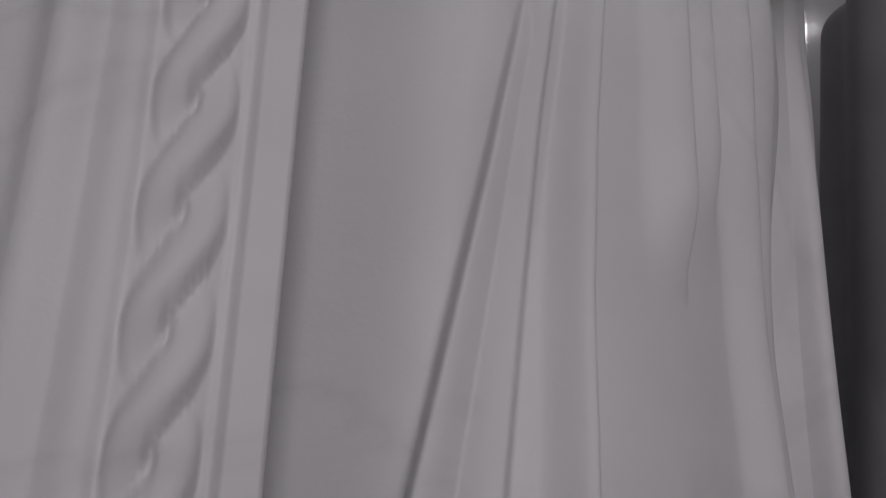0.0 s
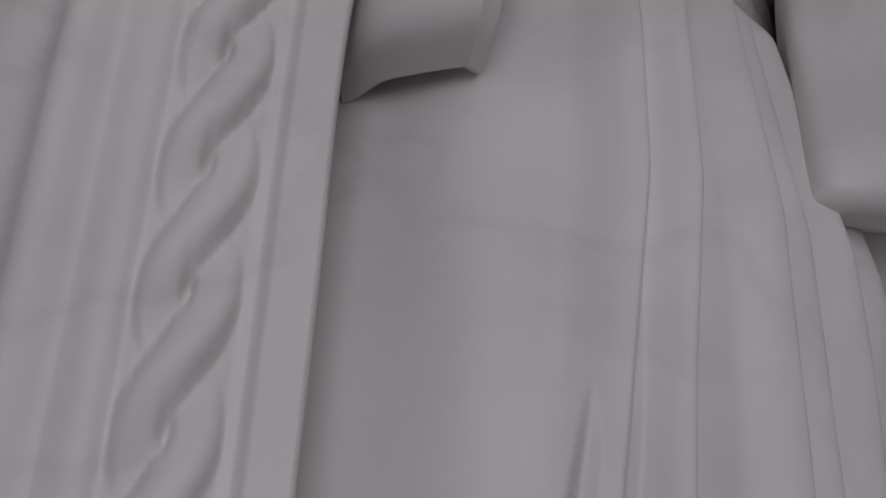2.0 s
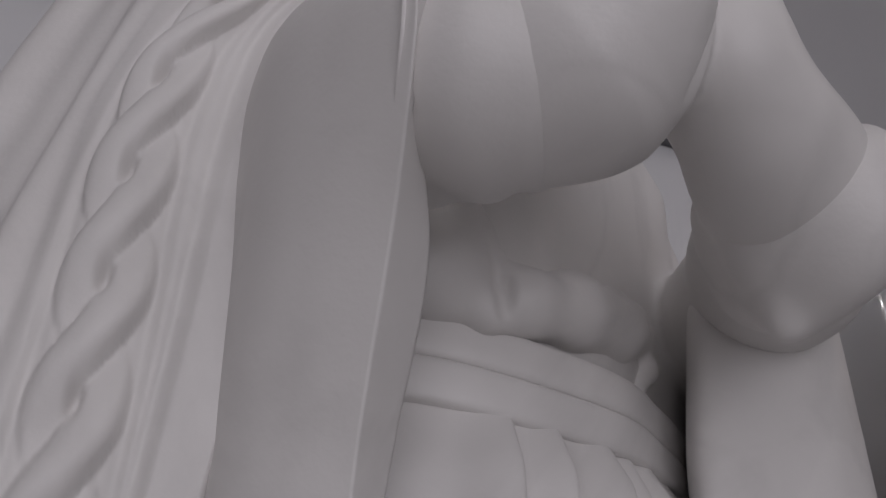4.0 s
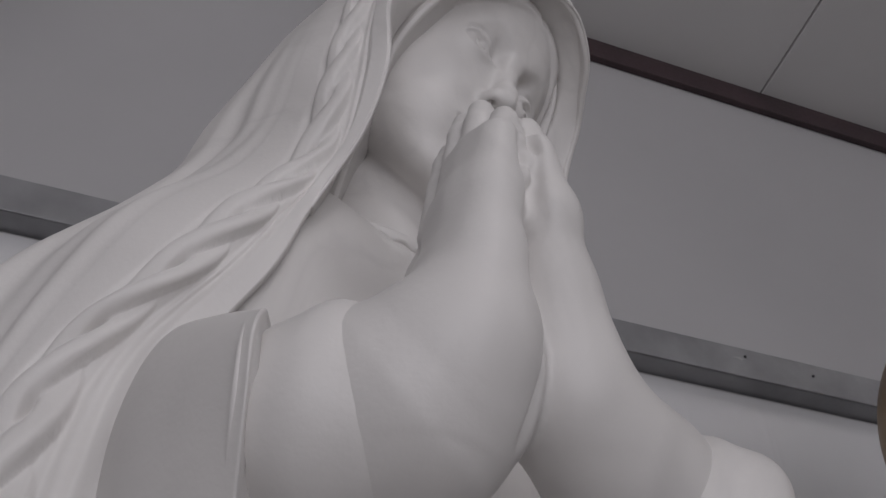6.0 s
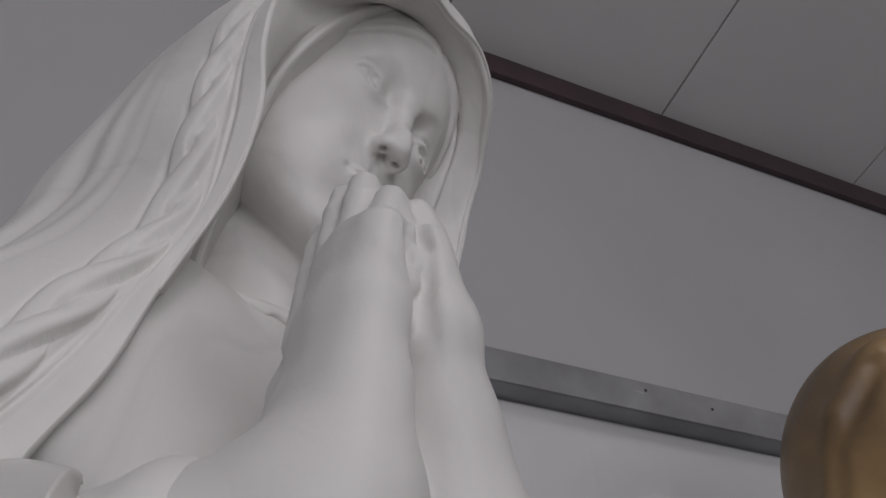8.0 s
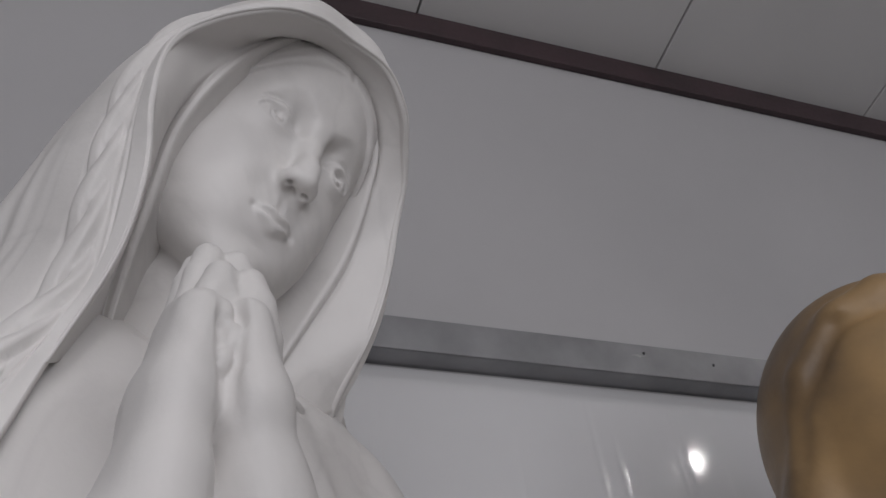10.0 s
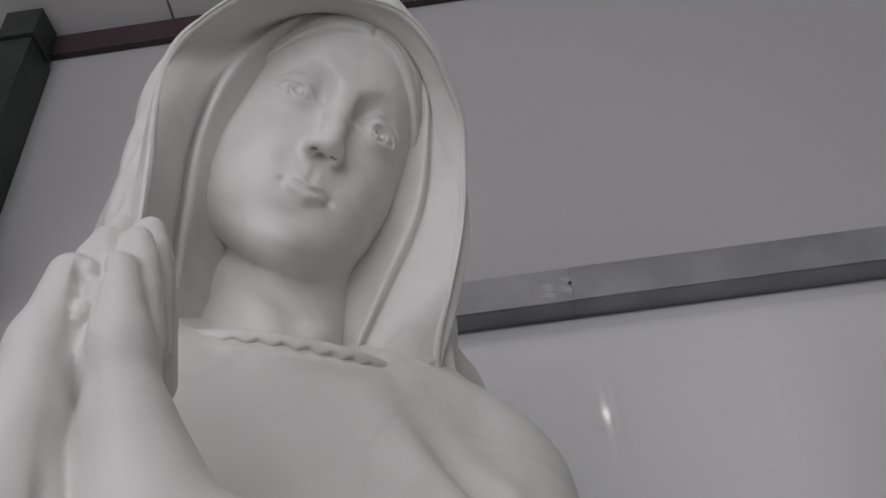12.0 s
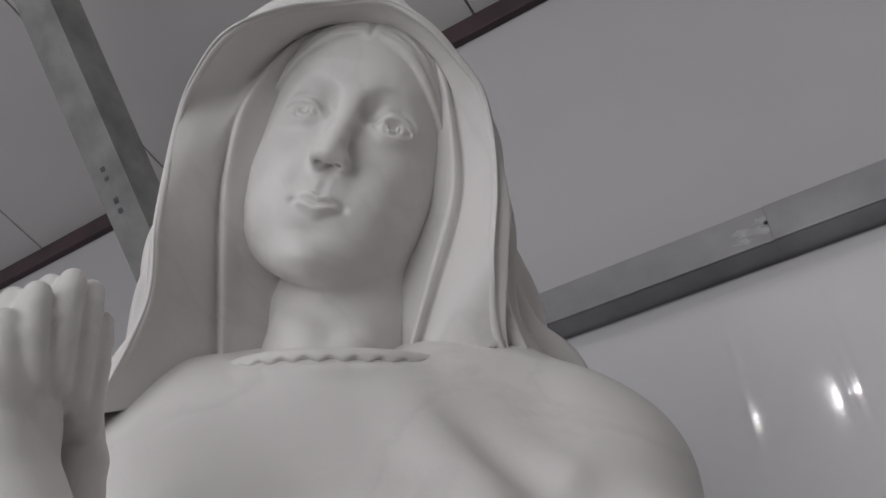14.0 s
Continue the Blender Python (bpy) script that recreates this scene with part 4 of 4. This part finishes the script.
SHOULDER_LEFT = [
    [(0.152, -0.156, 2.165), (0.158, -0.112, 2.158), (0.184, -0.03, 2.13), (0.172, 0.06, 2.05), (-0.02, 0.15, 1.98)],
    [(0.147, -0.128, 2.1), (0.158, -0.085, 2.1), (0.207, 0, 2.09), (0.200, 0.08, 2), (-0.02, 0.17, 1.9)],
    [(0.152, -0.07, 2.045), (0.185, -0.035, 2.05), (0.252, 0.022, 2.066), (0.256, 0.1, 1.96), (-0.02, 0.2, 1.8)],
    [(0.2, 0, 2.03), (0.24, 0.04, 2.045), (0.275, 0.07, 1.985), (0.28, 0.12, 1.9), (-0.02, 0.22, 1.7)],
    [(0.285, 0.06, 1.955), (0.31, 0.08, 1.93), (0.33, 0.1, 1.88), (0.3, 0.14, 1.78), (-0.02, 0.23, 1.6)],
    [(0.36, 0.04, 1.8), (0.365, 0.07, 1.79), (0.36, 0.11, 1.74), (0.32, 0.15, 1.65), (-0.02, 0.24, 1.5)],
]
TRAIN_LEFT = [
    [(0.16, -0.12, 1.62), (0.25, -0.165, 1.62), (0.355, 0.1, 1.58), (0.32, 0.16, 1.5), (-0.02, 0.25, 1.42)],
    [(0.16, -0.12, 1.4), (0.288, -0.165, 1.4), (0.315, -0.06, 1.38), (0.31, 0.17, 1.35), (-0.02, 0.26, 1.34)],
    [(0.20, -0.07, 1.1), (0.305, -0.155, 1.1), (0.35, -0.05, 1.1), (0.31, 0.18, 1.08), (-0.02, 0.28, 1.06)],
    [(0.23, -0.08, 0.7), (0.345, -0.150, 0.7), (0.39, -0.03, 0.7), (0.33, 0.22, 0.7), (-0.02, 0.32, 0.7)],
    [(0.3, -0.14, 0.02), (0.39, -0.14, 0.02), (0.44, 0, 0.02), (0.37, 0.28, 0.02), (-0.02, 0.38, 0.02)],
]
MANTLE_RIGHT = HOOD_RIGHT + SHOULDER_RIGHT + TRAIN_RIGHT
MANTLE_LEFT = HOOD_LEFT + SHOULDER_LEFT + TRAIN_LEFT


def braid_relief(across, down):
    """Two flat strands twisted round each other, as carved relief: across and down in metres."""
    period, swing, half = 0.062, 0.0103, 0.0120
    best = np.full(across.shape, -1.0)
    for strand in (0.0, math.pi):
        phase = down / period * math.pi + strand
        lean = swing * math.pi / period * np.cos(phase)
        d = (across - swing * np.sin(phase)) / np.sqrt(1 + lean**2)
        body = np.clip(1 - (d / half) ** 2, 0, 1) ** 0.24
        best = np.maximum(best, np.where(body > 0, 0.0078 * body + 0.0062 * np.cos(phase) * body, -1.0))
    eye = 0.0075 * np.exp(-((across / 0.0030) ** 2)) * np.clip(np.sin(down / period * math.pi) ** 2, 0, 1) ** 6
    return np.maximum(best, 0.0) - eye * (best > 0)


def mantle():
    """One sheet from the right hem over the head to the left hem, with the plaited border carved beside the right hem."""
    n_right, n_left = len(MANTLE_RIGHT) - 1, len(MANTLE_LEFT) - 1
    per = 44
    cols = np.concatenate([[0, 0.012, 0.03], np.linspace(0.06, 2.0, 118), np.linspace(2.04, 4.0, 48)])
    coarse = spread(MANTLE_RIGHT[::-1] + MANTLE_LEFT[1:], 401, (n_right + n_left) * per + 1)
    where = cols * 100
    i = np.minimum(where.astype(int), 399)
    w = (where - i)[None, :, None]
    both = coarse[:, i] * (1 - w) + coarse[:, i + 1] * w
    u = cols[None, :]
    s = np.linspace(-n_right, n_left, len(both))[:, None]
    v, v2 = np.maximum(-s, 0), np.maximum(s, 0)
    # the flat hem strip, its groove, and long soft folds further back
    relief = (0.0008 + 0.0022 * soft(v, 4, 9)) * (1 - soft(u, 0.36, 0.46)) - 0.0022 * np.exp(-(((u - 0.50) / 0.05) ** 2)) * soft(v, 0.5, 2)
    fold = np.clip((v - 3.5) / 3, 0, 1) * np.clip((u - 1.7) / 0.4, 0, 1)
    relief = relief + fold * (0.0042 * np.sin(u * 9.0 + 0.25 * v + 0.8) + 0.002 * np.sin(u * 19 - 0.3 * v))
    low = np.clip((v - 10.5) / 1.5, 0, 1)
    relief = relief - 0.006 * low * np.exp(-(((u - 1.72) / 0.14) ** 2)) + 0.006 * low * np.exp(-(((u - 2.05) / 0.2) ** 2))
    wave = np.clip((v2 - 4.0) / 1.5, 0, 1) * np.clip(u / 0.3, 0, 1)
    relief = relief + wave * (0.008 * np.sin(u * 8 + 0.9 * v2) + 0.005 * np.sin(u * 15 - 1.3 * v2))
    # where each point lies from the middle of the braid
    mid = int(np.argmin(np.abs(cols - 1.0)))
    step = np.linalg.norm(np.diff(both, axis=1), axis=2)
    run = np.concatenate([np.zeros((len(both), 1)), np.cumsum(step, axis=1)], 1)
    across = run - run[:, mid : mid + 1]
    line = both[:, mid]
    down = np.r_[0, np.cumsum(np.linalg.norm(np.diff(line, axis=0), axis=1))]
    top = int((n_right - 3.0) * per)
    down = (down[top] - down)[:, None]
    narrow = np.interp(v, [3, 6, 8, 10], [0.72, 0.80, 0.92, 1.0])
    strong = soft(v, 2.2, 3.4) * np.interp(v, [3, 7, 9, 11], [0.72, 0.80, 0.95, 1.05])
    relief = relief + strong * (braid_relief(across / narrow, down) - 0.0020 * np.exp(-(((np.abs(across) - 0.0235 * narrow) / 0.004) ** 2)))
    return [slab(both, 0.006, relief, -1.0)]


def hanging_panels():
    """Cloth that hangs from both forearms and rolls under at its lower end."""
    parts = []
    # columns: the return of the edge, the crisp edge, and the face back to the mantle's hem
    top = [
        [(-0.222, -0.160, 1.745), (-0.234, -0.178, 1.777), (-0.222, -0.150, 1.795), (-0.228, -0.105, 1.812), (-0.226, -0.050, 1.818)],
        [(-0.234, -0.186, 1.740), (-0.260, -0.204, 1.759), (-0.258, -0.160, 1.776), (-0.254, -0.112, 1.788), (-0.236, -0.052, 1.79)],
        [(-0.240, -0.195, 1.726), (-0.277, -0.220, 1.729), (-0.275, -0.168, 1.735), (-0.268, -0.115, 1.74), (-0.240, -0.052, 1.74)],
        [(-0.244, -0.193, 1.698), (-0.272, -0.217, 1.690), (-0.272, -0.166, 1.69), (-0.265, -0.113, 1.69), (-0.238, -0.052, 1.69)],
        [(-0.208, -0.176, 1.63), (-0.242, -0.184, 1.630), (-0.254, -0.145, 1.63), (-0.254, -0.108, 1.63), (-0.234, -0.052, 1.63)],
    ]
    top += [
        [(-0.194, -0.150, 1.55), (-0.223, -0.156, 1.548), (-0.236, -0.126, 1.547), (-0.242, -0.096, 1.546), (-0.232, -0.052, 1.545)],
        [(-0.192, -0.138, 1.490), (-0.213, -0.143, 1.488), (-0.228, -0.116, 1.487), (-0.236, -0.090, 1.486), (-0.230, -0.052, 1.485)],
        [(-0.191, -0.130, 1.462), (-0.207, -0.134, 1.460), (-0.222, -0.108, 1.459), (-0.230, -0.082, 1.458), (-0.225, -0.048, 1.458)],
        [(-0.178, -0.108, 1.451), (-0.189, -0.110, 1.449), (-0.202, -0.086, 1.448), (-0.210, -0.062, 1.448), (-0.207, -0.030, 1.448)],
    ]
    g = np.concatenate([spread([r[:2] for r in top], 16, 140)[:, :-1], spread([r[1:] for r in top], 80, 140)], 1)
    parts.append(slab(g, 0.007, None, 1.0))
    left = [
        [(0.165, -0.14, 1.755), (0.08, -0.18, 1.745), (0.064, -0.2, 1.75), (0.12, -0.258, 1.772), (0.2, -0.23, 1.785), (0.3, -0.12, 1.785)],
        [(0.155, -0.14, 1.69), (0.068, -0.18, 1.68), (0.062, -0.212, 1.68), (0.125, -0.258, 1.68), (0.215, -0.235, 1.68), (0.31, -0.13, 1.68)],
        [(0.14, -0.14, 1.61), (0.052, -0.18, 1.6), (0.064, -0.212, 1.6), (0.13, -0.252, 1.6), (0.225, -0.24, 1.6), (0.31, -0.14, 1.6)],
        [(0.135, -0.142, 1.535), (0.046, -0.184, 1.53), (0.058, -0.216, 1.53), (0.13, -0.250, 1.53), (0.235, -0.238, 1.560), (0.31, -0.15, 1.585)],
    ]
    left += [
        [(0.13, -0.142, 1.475), (0.040, -0.185, 1.47), (0.048, -0.222, 1.465), (0.125, -0.252, 1.475), (0.235, -0.236, 1.52), (0.31, -0.15, 1.55)],
        [(0.13, -0.140, 1.455), (0.040, -0.182, 1.438), (0.046, -0.218, 1.432), (0.125, -0.246, 1.442), (0.235, -0.230, 1.485), (0.31, -0.145, 1.525)],
        [(0.13, -0.115, 1.455), (0.05, -0.155, 1.438), (0.062, -0.190, 1.428), (0.13, -0.215, 1.438), (0.23, -0.200, 1.482), (0.30, -0.13, 1.52)],
        [(0.14, -0.080, 1.475), (0.09, -0.115, 1.462), (0.10, -0.130, 1.458), (0.15, -0.150, 1.465), (0.23, -0.140, 1.50), (0.29, -0.09, 1.535)],
    ]
    g = spread(left, 90, 90)
    parts.append(slab(g, 0.018, None, -1.0))
    return parts


def kerchief():
    """The inner veil: a soft roll round the face, and the hood's lining from it out to the rim."""
    line = [(-0.100, -0.066, 2.010), (-0.103, -0.086, 2.067), (-0.106, -0.116, 2.132), (-0.107, -0.146, 2.20), (-0.092, -0.184, 2.256)]
    line += [tuple(head_point(*p)) for p in ((-0.080, 0.012, 0.066), (-0.052, 0.014, 0.100), (-0.015, 0.016, 0.119), (0.03, 0.016, 0.117), (0.066, 0.014, 0.086), (0.088, 0.016, 0.045))]
    line += [(0.108, -0.137, 2.186), (0.087, -0.097, 2.112), (0.069, -0.067, 2.05), (0.06, -0.06, 2.015)]
    rim = [r[0] for r in MANTLE_RIGHT[8::-1]] + [r[0] for r in MANTLE_LEFT[1:9]]
    c, r = curve(line, 200), curve(rim, 200)
    step = np.r_[0, np.cumsum(np.linalg.norm(np.diff(r, axis=0), axis=1))]
    r = np.stack([np.interp(np.linspace(0, step[-1], 200), step, r[:, i]) for i in range(3)], 1)
    inward = np.array([0.0, -0.10, 2.18]) - c
    inward /= np.linalg.norm(inward, axis=1)[:, None]
    deep = np.array([0.0, 0.05, 0.0])
    levels = [c + inward * 0.055 + deep * 0.7, c + inward * 0.014 + deep * 0.25, c - deep * 0.02, c - inward * 0.007 + deep * 0.02, c - inward * 0.012 + deep * 0.16, 0.6 * c + 0.4 * r + deep * 0.16, 0.25 * c + 0.75 * r + deep * 0.04, r + inward * 0.002 + np.array([0.0, -0.0024, -0.001])]
    pick = np.r_[0:553:8, 556, 558, 559, 560]  # closer together towards the rim
    grid = np.stack([curve(np.array([v[i] for v in levels]), 561)[pick] for i in range(len(c))], 0)
    return [slab(grid, 0.003, None, -1.0)]


def build_statue():
    pieces = [carve_head(), carve_body(), carve_pouch(), carve_praying_pair(), skirt()] + belt() + neckline() + mantle() + hanging_panels() + kerchief()
    verts, faces, at = [], [], 0
    for v, q in pieces:
        verts.append(v)
        faces.append(q + at)
        at += len(v)
    verts, faces = np.concatenate(verts), np.concatenate(faces)
    me = bpy.data.meshes.new("statue")
    me.vertices.add(len(verts))
    me.vertices.foreach_set("co", verts.astype(np.float32).ravel())
    me.loops.add(faces.size)
    me.loops.foreach_set("vertex_index", faces.astype(np.int32).ravel())
    me.polygons.add(len(faces))
    me.polygons.foreach_set("loop_start", np.arange(0, faces.size, 4, dtype=np.int32))
    me.polygons.foreach_set("use_smooth", np.ones(len(faces), bool))
    me.update()
    me.validate()
    me.materials.append(MARBLE)
    ob = new("statue", me)
    ob.matrix_world = pose(STATUE_AT[0], STATUE_AT[1], 0, 0, 0, STATUE_TURN)
    return tagged(ob, "white marble statue of a veiled woman praying, with plaited mantle hem", "statue")


build_statue()


def build_second_statue():
    """A second veiled figure, gold-brown, beside the marble one: one plain mesh."""
    f = Field((0.26, -0.42, 0.0), (1.42, 0.56, 2.42), 0.009)
    c = np.array([0.86, 0.06, 2.098])
    f.melt(ball(c + (0, 0, 0.01), (0.195, 0.20, 0.225)), 0.01)  # hood
    chain(f, [(*(c + d), r) for d, r in (((-0.19, 0.03, -0.12), 0.03), ((-0.172, -0.03, 0.06), 0.024), ((-0.135, -0.08, 0.125), 0.022), ((-0.09, -0.12, 0.15), 0.02), ((0.0, -0.14, 0.165), 0.02))], 0.02)  # fold beside the rim
    chain(f, [(*(c + d), 0.011) for d in ((-0.21, 0.01, -0.10), (-0.205, -0.02, 0.018), (-0.190, -0.055, 0.05), (-0.158, -0.09, 0.108), (-0.128, -0.13, 0.115), (-0.05, -0.17, 0.12))], 0.01, True)  # groove
    f.melt(ball(c + (0.05, -0.20, -0.03), (0.115, 0.15, 0.165)), 0.02, True)  # the opening
    f.melt(ball(c + (0.04, -0.06, -0.01), (0.125, 0.125, 0.16)), 0.008)  # inner veil
    f.melt(ball(c + (0.065, -0.16, -0.03), (0.09, 0.09, 0.135)), 0.012, True)
    f.melt(ball(c + (0.06, -0.09, -0.03), (0.082, 0.095, 0.125)), 0.01)  # plain face
    f.melt(limb((0.86, 0.05, 1.9), (0.86, 0.03, 2.05), 0.075, 0.07), 0.03)
    f.melt(ball((0.87, 0.10, 1.74), (0.27, 0.17, 0.22)), 0.08)
    chain(f, [(0.73, 0.10, 2.00, 0.07), (0.70, 0.10, 1.86, 0.09), (0.69, 0.10, 1.6, 0.12)], 0.06)
    chain(f, [(1.02, 0.10, 2.02, 0.07), (1.07, 0.10, 1.86, 0.10), (1.08, 0.10, 1.6, 0.13)], 0.06)
    chain(f, [(0.68, -0.02, 1.66, 0.08), (0.80, -0.16, 1.66, 0.07), (0.88, -0.2, 1.74, 0.05)], 0.05)
    chain(f, [(1.06, -0.02, 1.66, 0.08), (0.96, -0.16, 1.66, 0.07), (0.90, -0.2, 1.74, 0.05)], 0.05)
    # wide robe added as a dark backdrop; it also hides a lamp's reflection
    f.melt(limb((0.87, 0.15, 1.6), (0.87, 0.15, 0.2), 0.30, 0.34), 0.08)
    for a in np.radians(np.arange(0, 360, 20)):
        f.melt(limb((0.87 + 0.41 * math.cos(a), 0.15 + 0.24 * math.sin(a), 1.62), (0.87 + 0.56 * math.cos(a), 0.13 + 0.32 * math.sin(a), 0.1), 0.045, 0.06), 0.05)
    f.melt((lambda x, y, z: np.maximum(np.hypot(x - 0.87, y - 0.1) - 0.36, z - 0.09), (0.45, -0.32, -0.1), (1.29, 0.52, 0.09)), 0.01)
    verts, quads = f.mesh()
    me = bpy.data.meshes.new("statue")
    me.from_pydata(verts.tolist(), [], quads.tolist())
    me.polygons.foreach_set("use_smooth", np.ones(len(quads), bool))
    me.materials.append(BRONZE)
    me.materials.append(BACKDROP_ROBE)
    low = (verts[quads].mean(1)[:, 2] < 1.78).astype(np.int32)
    me.polygons.foreach_set("material_index", low)
    ob = tagged(new("statue", me), "gold-brown stone statue of a hooded figure, its wide dark robe added as a backdrop", "statue")
    fine = ob.modifiers.new("smooth", "SMOOTH")
    fine.factor, fine.iterations = 0.5, 3


build_second_statue()
